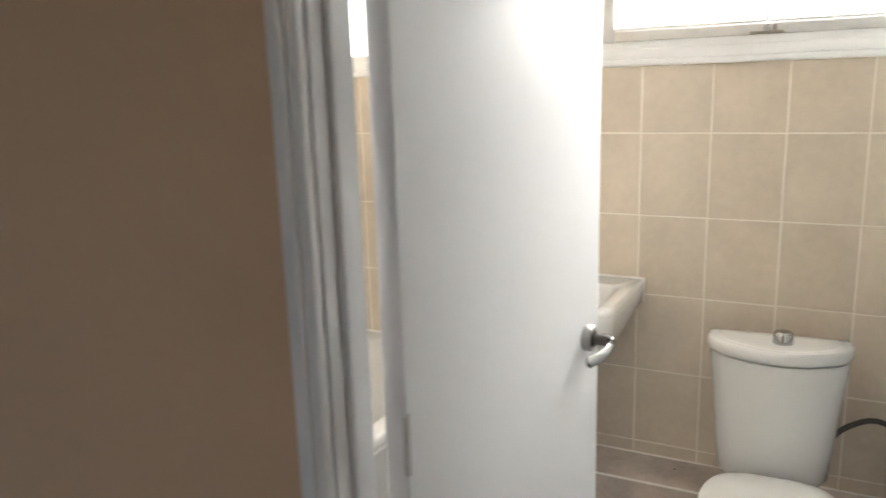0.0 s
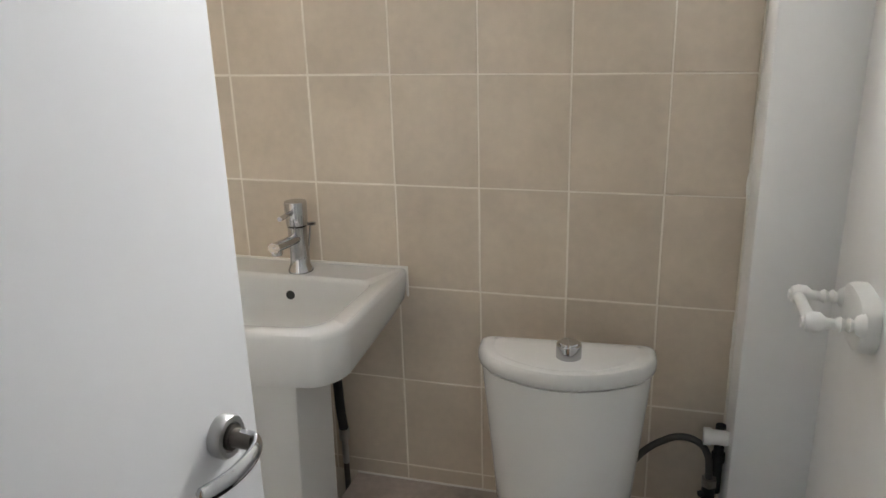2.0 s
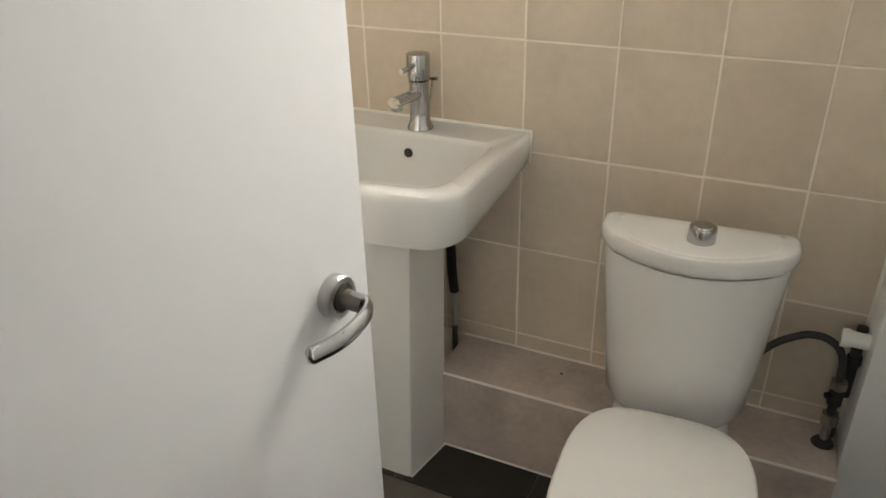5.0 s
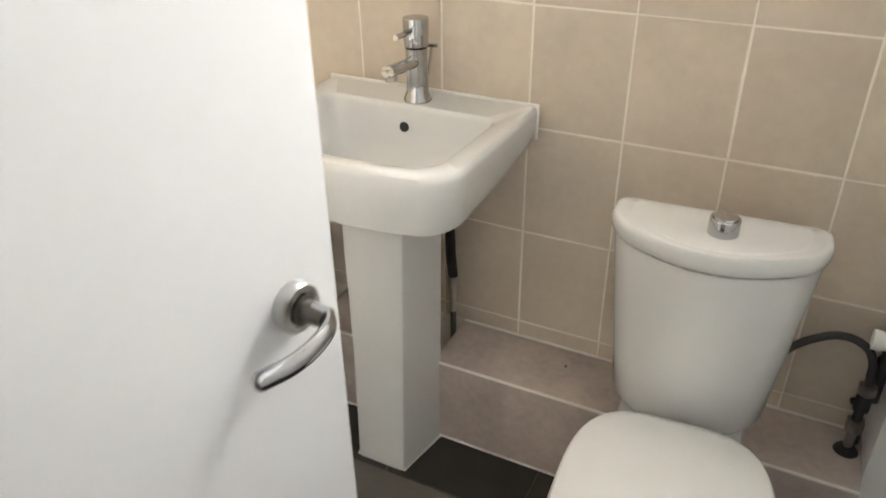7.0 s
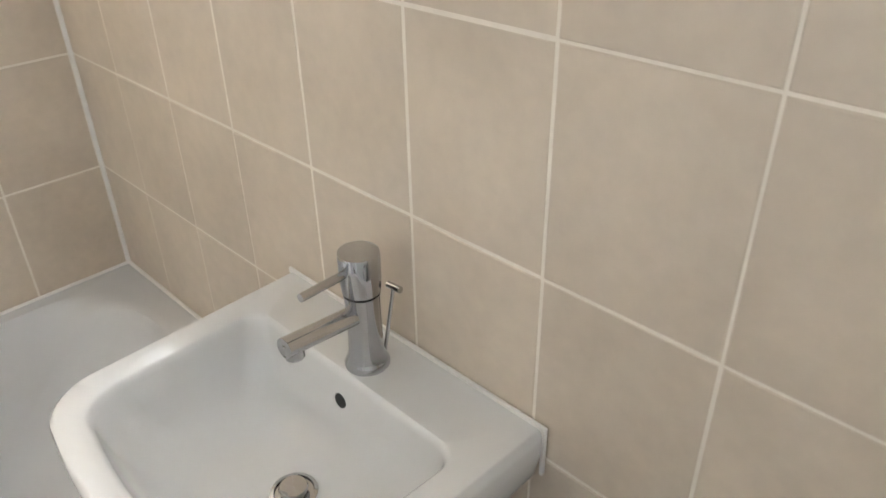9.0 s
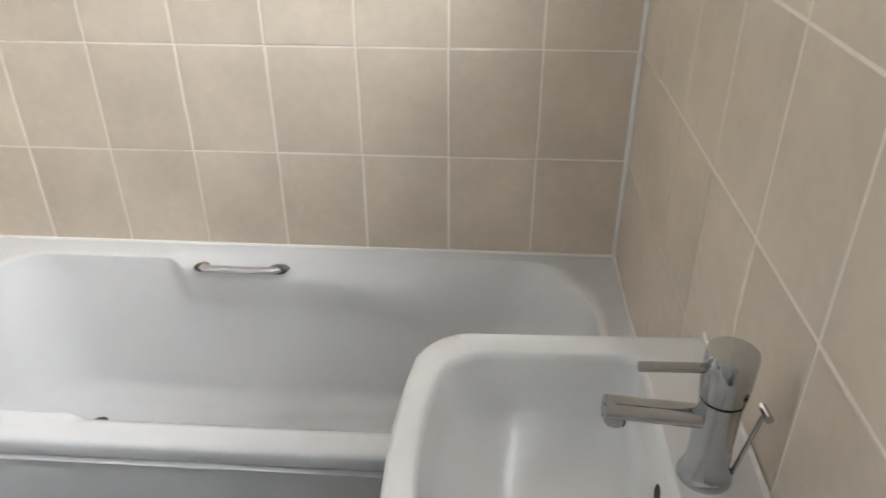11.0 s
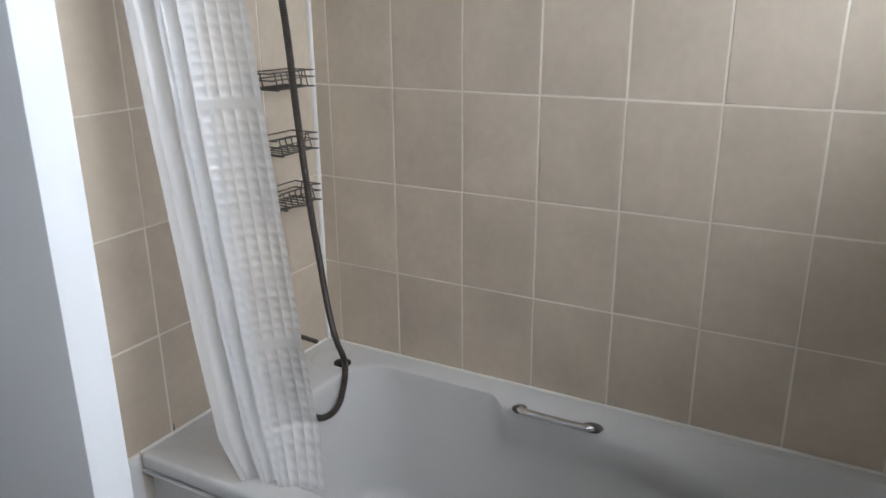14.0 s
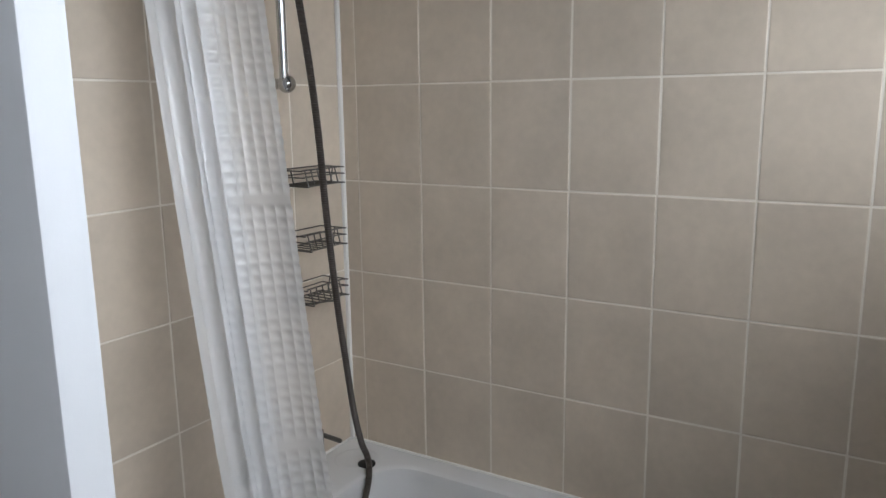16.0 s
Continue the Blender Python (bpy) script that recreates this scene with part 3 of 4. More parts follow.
# ---- toilet ----
def toilet():
    t = thing("toilet", "white ceramic close-coupled toilet, lid down, chrome flush button", "toilet", (1.63, -0.35, 0))
    c = 1.632

    def dshape(hw, yb, side, bow, z, r=0.03):
        return [(x, y, z) for x, y in outline(c - hw, side, c + hw, yb, (r, r, 0.018, 0.018), bow)]
    YB = -0.044
    cis = [dshape(0.112, YB, -0.115, 0.04, 0.340, 0.05), dshape(0.132, YB, -0.127, 0.048, 0.345, 0.05), dshape(0.143, YB, -0.132, 0.052, 0.362, 0.05),
           dshape(0.150, YB, -0.129, 0.058, 0.45, 0.045), dshape(0.161, YB, -0.122, 0.067, 0.56, 0.04), dshape(0.171, YB, -0.116, 0.075, 0.66, 0.036),
           dshape(0.1745, YB, -0.114, 0.078, 0.699, 0.035), dshape(0.166, YB, -0.110, 0.074, 0.7005, 0.033)]
    part("cistern", loft(cis), M_CERAMIC, t)
    lid = [dshape(0.168, YB, -0.111, 0.076, 0.7045, 0.03), dshape(0.178, YB + 0.004, -0.116, 0.080, 0.7048, 0.036), dshape(0.181, YB + 0.006, -0.118, 0.082, 0.709, 0.037),
           dshape(0.182, YB + 0.006, -0.119, 0.083, 0.722, 0.037)]
    rim = lid[-1]

    def nest(k, z):
        """The lid's outline drawn in towards its middle."""
        return [(c + (x - c) * k, -0.115 + (y + 0.115) * k, z) for x, y, _ in rim]
    lid += [nest(0.994, 0.731), nest(0.98, 0.7365), nest(0.958, 0.740), nest(0.92, 0.7412), nest(0.83, 0.7416), nest(0.815, 0.7432), nest(0.79, 0.7437), nest(0.5, 0.7438), nest(0.1, 0.7438)]
    part("cistern_lid", loft(lid), M_CERAMIC, t)
    b = part("flush_button", lathe([(0.0, 0.0), (0.0255, 0.0), (0.0255, 0.025), (0.0245, 0.029), (0.022, 0.0305), (0.0205, 0.0295), (0.0, 0.0295)], 36, Matrix.Translation((c + 0.008, -0.122, 0.7420))), M_CHROME, t, "chrome flush button")
    part("button_top", lathe([(0.0, 0), (0.0200, 0.0), (0.0185, 0.004), (0.011, 0.0068), (0.0, 0.0075)], 32, Matrix.Translation((c + 0.008, -0.122, 0.7715))), M_CHROME, b)

    def oval(hw, yb, yf, z, p=2.3):
        n = 56
        ym, hl = (yb + yf) / 2, (yb - yf) / 2
        res = []
        for i in range(n):
            a = 2 * math.pi * i / n
            ca, sa = math.cos(a), math.sin(a)
            q = p if sa < 0 else 3.4
            res.append((c + hw * abs(ca) ** (2 / q) * (1 if ca > 0 else -1), ym + hl * abs(sa) ** (2 / q) * (1 if sa > 0 else -1), z))
        return res
    yf = -0.665
    bowl = [oval(0.10, -0.10, -0.50, -0.0035), oval(0.105, -0.09, -0.51, 0.015), oval(0.10, -0.1, -0.50, 0.06), oval(0.105, -0.1, -0.52, 0.16), oval(0.138, -0.13, -0.60, 0.27),
            oval(0.150, -0.19, -0.645, 0.338), oval(0.157, -0.2, yf + 0.005, 0.360), oval(0.154, -0.205, yf + 0.01, 0.366)]
    part("bowl", loft(bowl), M_CERAMIC, t)
    part("neck", loft([[(x, y, z) for x, y in outline(c - hw, -0.27, c + hw, -0.06, (0.02,) * 4)] for hw, z in ((0.075, 0.06), (0.085, 0.2), (0.11, 0.30), (0.116, 0.336), (0.112, 0.342))]), M_CERAMIC, t)
    seatr = [oval(0.162, -0.222, yf - 0.002, 0.366), oval(0.169, -0.218, yf - 0.01, 0.370), oval(0.170, -0.217, yf - 0.011, 0.379), oval(0.167, -0.22, yf - 0.006, 0.384)]
    part("toilet_seat", loft(seatr), M_PLASTIC, t, "white plastic seat")
    lidr = [oval(0.167, -0.218, yf - 0.008, 0.385), oval(0.171, -0.214, yf - 0.012, 0.389), oval(0.171, -0.214, yf - 0.012, 0.398), oval(0.166, -0.22, yf - 0.004, 0.406),
            oval(0.150, -0.236, yf + 0.015, 0.4105), oval(0.09, -0.30, yf + 0.09, 0.413)]
    part("seat_lid", loft(lidr), M_PLASTIC, t, "closed white plastic lid")
    seat(t)
    # stands forward of the ledge, turned a little
    t.location = (1.637, -0.457, 0.004)
    t.rotation_euler = (0, 0, radians(3.5))
    return t


toilet()


# ---- cistern supply in the corner ----
def supply():
    s = thing("water_supply", "white pipe elbow, grey flexible hose and dirty valve beside toilet", "pipe", (1.93, -0.07, LEDGE_Z))
    part("elbow", join(rod((BOX_X, -0.066, 0.508), (1.918, -0.066, 0.508), 0.0165), rod((1.93, -0.066, 0.508), (1.914, -0.066, 0.508), 0.0195)), M_PLASTIC, s, "white plastic connector out of the boxing")
    tube("flexible_hose", [(1.765, -0.11, 0.445), (1.795, -0.085, 0.468), (1.828, -0.07, 0.485), (1.865, -0.063, 0.497), (1.905, -0.066, 0.49), (1.925, -0.067, 0.465), (1.932, -0.068, 0.42), (1.934, -0.068, 0.385)], 0.008, M_GREY, s, "grey braided hose")
    part("isolating_valve", join(rod((1.934, -0.068, 0.345), (1.934, -0.068, 0.40), 0.0145), rod((1.934, -0.068, 0.315), (1.934, -0.068, 0.345), 0.0095), rod((1.934, -0.068, 0.368), (1.914, -0.080, 0.368), 0.007, 10)), M_BLACK, s, "blackened valve body")
    for z0, z1 in ((0.290, 0.318), (0.386, 0.404)):
        part("hex_nut", rod((1.934, -0.068, z0), (1.934, -0.068, z1), 0.0175, 6), M_TARNISH, s, "dirty plated compression nut")
    part("riser", join(rod((1.95, -0.05, 0.36), (1.95, -0.05, 0.53), 0.011), rod((1.95, -0.05, 0.44), (1.95, -0.05, 0.46), 0.0145)), M_BLACK, s, "black stained pipe")
    part("pipe_tail", rod((1.934, -0.068, LEDGE_Z), (1.934, -0.068, 0.295), 0.0095), M_CHROME, s, "copper tail painted grey")
    part("pipe_collar", lathe([(0.0, 0), (0.024, 0.0), (0.02, 0.006), (0.011, 0.009), (0.0, 0.009)], 18, Matrix.Translation((1.934, -0.068, LEDGE_Z))), M_BLACK, s)
    part("pipe_stub", rod((1.944, -0.035, LEDGE_Z), (1.944, -0.035, LEDGE_Z + 0.05), 0.013), M_BLACK, s)
    return seat(s)


def waste_pipe():
    p = thing("basin_pipe", "dark waste pipe and braided hose behind the pedestal", "pipe", (1.03, -0.06, 0.0))
    tube("hose", [(1.02, -0.06, 0.70), (1.043, -0.06, 0.55), (1.045, -0.055, 0.45), (1.05, -0.055, 0.40)], 0.012, M_BLACK, p, "black hose")
    part("valve", join(rod((1.05, -0.055, 0.30), (1.05, -0.055, 0.385), 0.0085), rod((1.05, -0.055, 0.37), (1.05, -0.055, 0.40), 0.014)), M_SATIN, p, "steel valve tail")
    part("stand_pipe", rod((1.05, -0.055, 0.0), (1.05, -0.055, 0.305), 0.0075), M_HOSE, p)
    part("trap", rod((0.98, -0.08, 0.0), (0.98, -0.08, 0.70), 0.02), M_BLACK, p)
    return seat(p)


supply()
waste_pipe()


# ---- shower ----
def shower_rail():
    r = thing("shower_rail", "chrome shower riser rail on the tiled wall", "shower rail", (0.27, -1.6, 1.53))
    part("bar", rod((0.276, -1.6, 1.54), (0.276, -1.6, 2.16), 0.0105, 20), M_CHROME, r)
    bm = bmesh.new()
    bmesh.ops.create_uvsphere(bm, u_segments=24, v_segments=16, radius=0.0215, matrix=Matrix.Translation((0.268, -1.6, 1.53)))
    part("ball_bracket", join(bm, rod((0.268, -1.6, 1.53), (0.268, TAP_Y, 1.53), 0.0125)), M_CHROME, r, "chrome ball end bracket")
    part("top_bracket", rod((0.276, -1.6, 2.15), (0.276, TAP_Y, 2.15), 0.014), M_CHROME, r)
    part("hand_shower", join(rod((0.276, -1.585, 2.0), (0.30, -1.46, 2.08), 0.013), lathe([(0.0, 0), (0.045, 0), (0.045, 0.012), (0.02, 0.03)], 24, Matrix.Translation((0.302, -1.45, 2.06)))), M_CHROME, r, "chrome hand shower")
    return seat(r)


def shower_hose():
    h = thing("shower_hose", "long dark ribbed metal shower hose hanging over the bath rim", "hose", (0.116, -1.522, RIM))
    pts = [(0.285, -1.57, 1.98), (0.315, -1.535, 1.85), (0.302, -1.52, 1.70), (0.263, -1.52, 1.463), (0.238, -1.52, 1.197), (0.192, -1.522, 0.874), (0.135, -1.522, 0.60), (0.121, -1.514, 0.552), (0.150, -1.488, 0.536), (0.195, -1.466, 0.495),
           (0.232, -1.458, 0.468), (0.285, -1.455, 0.468), (0.335, -1.458, 0.495), (0.375, -1.466, 0.545), (0.40, -1.50, 0.60), (0.39, -1.57, 0.61)]
    tube("hose", pts, 0.0085, M_RIBBED, h, res=10)
    return seat(h)


def bath_mixer():
    t = thing("bath_tap", "chrome lever bath mixer on the rim behind the shower curtain", "tap", (0.25, -1.57, RIM))
    part("body", join(rod((0.232, -1.585, RIM), (0.228, -1.585, 0.658), 0.0115), rod((0.38, -1.585, RIM), (0.38, -1.585, 0.62), 0.0125), rod((0.228, -1.585, 0.6), (0.39, -1.585, 0.6), 0.018),
                      lathe([(0.021, 0), (0.021, 0.006), (0.014, 0.012)], 24, Matrix.Translation((0.232, -1.585, RIM)))), M_CHROME, t)
    part("lever", rod((0.228, -1.585, 0.648), (0.158, -1.575, 0.602), 0.0065), M_HOSE, t)
    part("spout", join(rod((0.36, -1.585, 0.6), (0.36, -1.48, 0.585), 0.014), rod((0.36, -1.485, 0.59), (0.36, -1.48, 0.555), 0.013)), M_CHROME, t)
    return seat(t)


def caddy():
    """Three wire baskets on two hooked uprights."""
    c = thing("shower_caddy", "tarnished wire shower caddy with three small baskets", "shower caddy", (0.18, -1.6, 1.0))
    tube("upright", [(0.285, -1.635, 1.432), (0.272, -1.63, 1.425), (0.262, -1.63, 1.39), (0.262, -1.632, 1.2), (0.262, -1.632, 0.99)], 0.0026, M_WIRE, c)
    for zt in (1.328, 1.172, 1.038):
        x0, x1, yb, yf = 0.117, 0.272, -1.646, -1.574
        lines = []
        for z, k in ((zt, 0.0), (zt - 0.016, 0.003), (zt - 0.038, 0.01)):
            loop = [(x0 + k, yb, z), (x0 + k, yf + 0.012 + k, z), (x0 + 0.012 + k, yf + k, z), (x1 - 0.012 - k, yf + k, z), (x1 - k, yf + 0.012 + k, z), (x1 - k, yb, z)]
            lines += list(zip(loop, loop[1:] + loop[:1]))
        for i in range(1, 7):
            x = x0 + (x1 - x0) * i / 7
            lines += [((x, yf, zt), (x, yf + 0.01, zt - 0.038)), ((x, yf + 0.01, zt - 0.038), (x, yb, zt - 0.038))]
        for i in range(1, 3):
            y = yb + (yf - yb) * i / 3
            lines += [((x0, y, zt), (x0 + 0.01, y, zt - 0.038)), ((x1, y, zt), (x1 - 0.01, y, zt - 0.038))]
        k = part("basket", rod(*lines[2], 0.0022, 6), M_WIRE, c)
        for n, (p, q) in enumerate(lines):
            if n != 2:
                part("wire", rod(p, q, 0.0017, 6), M_WIRE, k)
    part("hook", join(rod((0.262, -1.632, 0.99), (0.15, -1.585, 0.985), 0.0024, 8), rod((0.15, -1.585, 0.985), (0.146, -1.58, 0.990), 0.004, 8)), M_WIRE, c)
    return seat(c)


shower_rail()
shower_hose()
bath_mixer()
caddy()


# ---- shower curtain ----
def plastic(name):
    m = bpy.data.materials.new(name)
    m.use_nodes = True
    t = m.node_tree
    b = t.nodes["Principled BSDF"]
    b.inputs["Base Color"].default_value = (0.97, 0.972, 0.975, 1)
    b.inputs["Roughness"].default_value = 0.14
    b.inputs["IOR"].default_value = 1.6
    b.inputs["Specular IOR Level"].default_value = 0.9
    b.inputs["Coat Weight"].default_value, b.inputs["Coat Roughness"].default_value = 1.0, 0.08
    tr = t.nodes.new("ShaderNodeBsdfTransparent")
    tl = t.nodes.new("ShaderNodeBsdfTranslucent")
    tl.inputs[0].default_value = (0.98, 0.982, 0.985, 1)
    m1, m2 = t.nodes.new("ShaderNodeMixShader"), t.nodes.new("ShaderNodeMixShader")
    m1.inputs[0].default_value, m2.inputs[0].default_value = 0.5, 0.27
    out = t.nodes["Material Output"]
    t.links.new(b.outputs[0], m1.inputs[1])
    t.links.new(tl.outputs[0], m1.inputs[2])
    t.links.new(m1.outputs[0], m2.inputs[1])
    t.links.new(tr.outputs[0], m2.inputs[2])
    t.links.new(m2.outputs[0], out.inputs[0])
    return m


def curtain():
    """A gathered sheet of embossed plastic: each pleat is one half wave, small cells are pressed into it."""
    c = thing("shower_curtain", "translucent white embossed plastic shower curtain gathered at the bath end", "shower curtain", (0.62, -1.4, RIM))
    NU, NV, CELL = 640, 360, 0.0225
    v, u = np.meshgrid(np.linspace(0, 1, NV + 1), np.linspace(0, 1, NU + 1), indexing="ij")
    z = 2.02 + (RIM + 0.004 - 2.02) * v
    stops = (0, 0.24, 0.505, 0.8, 0.93, 1)
    ya = np.interp(v, stops, (-1.600, -1.570, -1.520, -1.458, -1.424, -1.392))
    yb = np.interp(v, stops, (-1.412, -1.386, -1.344, -1.296, -1.268, -1.206))
    # the far half hangs in tight pleats, the near half is one slack panel
    turn = np.interp(u, (0, 0.62, 1), (0, 4.25, 5.1))
    wide = np.interp(u, (0, 0.62, 0.72, 1), (0.0, 0.46, 0.54, 1))
    w = 2 * np.pi * turn + 0.9 * np.sin(3.1 * u + 1.5 * v)
    amp = np.interp(u, (0, 0.5, 0.7, 1), (0.034, 0.026, 0.016, 0.010)) * (0.8 + 0.3 * v) * (1 + 0.25 * np.sin(9 * u + 2))
    settle = np.clip((v - 0.93) / 0.07, 0, 1)
    x = 0.606 + amp * np.sin(w) * (1 - 0.55 * settle) + 0.035 - 0.095 * wide + (0.004 + 0.062 * wide) * settle
    y = ya + (yb - ya) * wide + 0.010 * np.sin(w * 0.5 + 1) * (1 - u)
    P = np.stack([x, y, z], -1)
    n = np.cross(np.gradient(P, axis=1), np.gradient(P, axis=0))
    n /= np.linalg.norm(n, axis=-1, keepdims=True) + 1e-9
    arc = np.concatenate([[0], np.cumsum(np.linalg.norm(np.diff(P[NV // 2], axis=0), axis=-1))]) / CELL
    up = (2.02 - z) / (CELL * 0.98)
    pillow = (np.abs(np.sin(np.pi * arc))[None, :] * np.abs(np.sin(np.pi * up))) ** 0.8
    plain = (np.floor(up) % 22 == 10) * 1.0
    pillow *= 0.75 + 0.25 * np.sin(np.floor(arc) * 12.9)[None, :] * np.sin(np.floor(up) * 7.3)
    P += n * (0.0046 * pillow * np.interp(u, (0, 0.5, 0.75, 1), (0.25, 0.4, 1, 1)) * (1 - plain))[..., None]
    P[..., 2] = np.maximum(P[..., 2], RIM + 0.003)
    k = np.arange(NV * (NU + 1)).reshape(NV, NU + 1)[:, :-1].ravel()
    faces = np.stack([k, k + 1, k + NU + 2, k + NU + 1], -1)
    me = bpy.data.meshes.new("sheet")
    me.from_pydata(P.reshape(-1, 3).tolist(), [], faces.tolist())
    me.materials.append(plastic("embossed_plastic"))
    for p in me.polygons:
        p.use_smooth = True
    o = new("sheet", me)
    o.parent = c
    part("rail", rod((0.604, TAP_Y, 2.04), (0.604, 0.0, 2.04), 0.0125, 18), M_UPVC, c, "white curtain rail")
    for k in range(7):
        y = -1.62 + 0.04 * k
        part("ring", join(*[rod((0.604 + 0.019 * math.cos(a), y, 2.032 + 0.019 * math.sin(a)), (0.604 + 0.019 * math.cos(a + 0.53), y, 2.032 + 0.019 * math.sin(a + 0.53)), 0.0022, 6) for a in [q * 0.5236 for q in range(12)]]), M_PLASTIC, c)
    return seat(c)


curtain()


# ---- small things ----
def roll_holder():
    h = thing("toilet_roll_holder", "empty white ceramic toilet roll holder on the painted wall", "toilet roll holder", (2.1, -0.37, 0.93))
    X = RIGHT_X
    rings = []
    for d, k in ((0.0, 1.0), (0.016, 1.0), (0.026, 0.93), (0.029, 0.8)):
        rings.append([(X - d, -0.358 + 0.070 * k * math.copysign(abs(math.cos(a)) ** 0.7, math.cos(a)), 0.929 + 0.049 * k * math.copysign(abs(math.sin(a)) ** 0.7, math.sin(a))) for a in [2 * math.pi * i / 40 for i in range(40)]])
    part("back_plate", loft(rings), M_PLASTIC, h)
    prof = [(0.0, 0.0), (0.02, 0.0), (0.015, 0.012), (0.008, 0.018), (0.0125, 0.026), (0.008, 0.033), (0.0125, 0.041), (0.008, 0.049), (0.009, 0.064), (0.0165, 0.074), (0.0175, 0.09), (0.0135, 0.101), (0.009, 0.103), (0.0085, 0.107), (0.0, 0.108)]
    for y in (-0.42, -0.3):
        part("arm", lathe(prof, 20, Matrix.Translation((X - 0.022, y, 0.938)) @ Matrix.Rotation(radians(-90), 4, "Y") @ Matrix.Diagonal((1, 1, 0.83, 1))), M_PLASTIC, h)
    part("bar", rod((X - 0.096, -0.413, 0.938), (X - 0.096, -0.305, 0.938), 0.0095), M_PLASTIC, h)
    return seat(h)


def hook():
    h = thing("wall_hook", "small worn metal coat hook on the white wall", "hook", (2.1, -0.63, 1.03))
    part("plate", box(RIGHT_X - 0.003, -0.636, 1.012, RIGHT_X, -0.624, 1.050, 0.001), M_SATIN, h)
    tube("prong", [(RIGHT_X - 0.003, -0.630, 1.028), (RIGHT_X - 0.010, -0.630, 1.020), (RIGHT_X - 0.017, -0.630, 1.024), (RIGHT_X - 0.018, -0.630, 1.033)], 0.0028, M_WIRE, h, "dark bent prong")
    return seat(h)


def pull_cord():
    p = thing("pull_cord", "red triangular emergency pull handle on a cord from the ceiling", "pull cord", (1.98, -1.12, 1.385))
    x, y, z = 1.982, -1.12, 1.374
    part("cord", rod((x, y, z + 0.07), (x, y, CEIL), 0.0014, 6), M_HOSE, p)
    part("connector", rod((x, y, z + 0.046), (x, y, z + 0.08), 0.0065), M_CONNECTOR, p, "grey plastic connector")
    for a, k in ((12, 1.0), (105, 0.92)):
        d = Vector((math.cos(radians(a)), math.sin(radians(a)), 0)) * 0.034 * k
        o = Vector((x, y, z))
        pts = [o + Vector((0, 0, 0.05)), o + d + Vector((0, 0, -0.006 * k)), o - d + Vector((0, 0, -0.006 * k))]
        balls = bmesh.new()
        for q in pts:
            bmesh.ops.create_uvsphere(balls, u_segments=12, v_segments=8, radius=0.0046, matrix=Matrix.Translation(q))
        part("triangle", join(balls, *[rod(pts[i], pts[(i + 1) % 3], 0.0045, 12) for i in range(3)]), M_RED, p, "red plastic triangle")
    part("ceiling_rose", lathe([(0.0, 0), (0.03, 0.004), (0.035, 0.03), (0.035, 0.035)], 24, Matrix.Translation((x, y, CEIL - 0.035))), M_PLASTIC, p)
    return seat(p)


def diffuser():
    d = thing("air_freshener", "small orange and yellow reed air freshener on the window sill", "air freshener", (0.945, -0.0, WZ0))
    x, y = 0.945, 0.002
    part("bottle", box(x - 0.018, y - 0.009, WZ0, x + 0.018, y + 0.009, WZ0 + 0.03, 0.004), M_YELLOW, d, "yellow liquid in a clear bottle")
    part("label_band", box(x - 0.0185, y - 0.0095, WZ0 + 0.03, x + 0.0185, y + 0.0095, WZ0 + 0.052, 0.004), M_ORANGE, d)
    part("neck", join(box(x - 0.018, y - 0.007, WZ0 + 0.05, x - 0.008, y + 0.007, WZ0 + 0.066, 0.002), box(x + 0.009, y - 0.007, WZ0 + 0.05, x + 0.017, y + 0.007, WZ0 + 0.064, 0.002)), M_ORANGE, d)
    part("reed", rod((x - 0.006, y, WZ0 + 0.05), (x + 0.012, y, WZ0 + 0.22), 0.0036, 8), M_RED, d)
    return seat(d)


def grab_rail():
    g = thing("grab_rail", "white plastic-coated horizontal grab rail on the painted wall", "grab rail", (2.05, -0.8, 0.667))
    X = 2.034
    part("bar", sweep([(X, -0.512, 0.667), (X, -0.54, 0.667), (X, -0.8, 0.667), (X, -1.08, 0.667), (X + 0.02, -1.12, 0.667), (RIGHT_X, -1.135, 0.667)], 0.0125, 0.0125), M_PLASTIC, g)
    bm = bmesh.new()
    bmesh.ops.create_uvsphere(bm, u_segments=16, v_segments=10, radius=0.0125, matrix=Matrix.Translation((X, -0.513, 0.667)))
    part("end_knob", bm, M_PLASTIC, g)
    part("bracket", rod((X, -0.66, 0.667), (RIGHT_X, -0.66, 0.667), 0.011), M_PLASTIC, g)
    part("flange", lathe([(0.035, 0), (0.035, 0.006), (0.02, 0.01)], 24, Matrix.Translation((RIGHT_X, -0.66, 0.667)) @ Matrix.Rotation(radians(-90), 4, "Y")), M_PLASTIC, g)
    part("flange", lathe([(0.035, 0), (0.035, 0.006), (0.02, 0.01)], 24, Matrix.Translation((RIGHT_X, -1.135, 0.667)) @ Matrix.Rotation(radians(-90), 4, "Y")), M_PLASTIC, g)
    return seat(g)


roll_holder()
hook()
pull_cord()
diffuser()
grab_rail()


# ---- tiles, one by one ----
TILE_MESH = {}


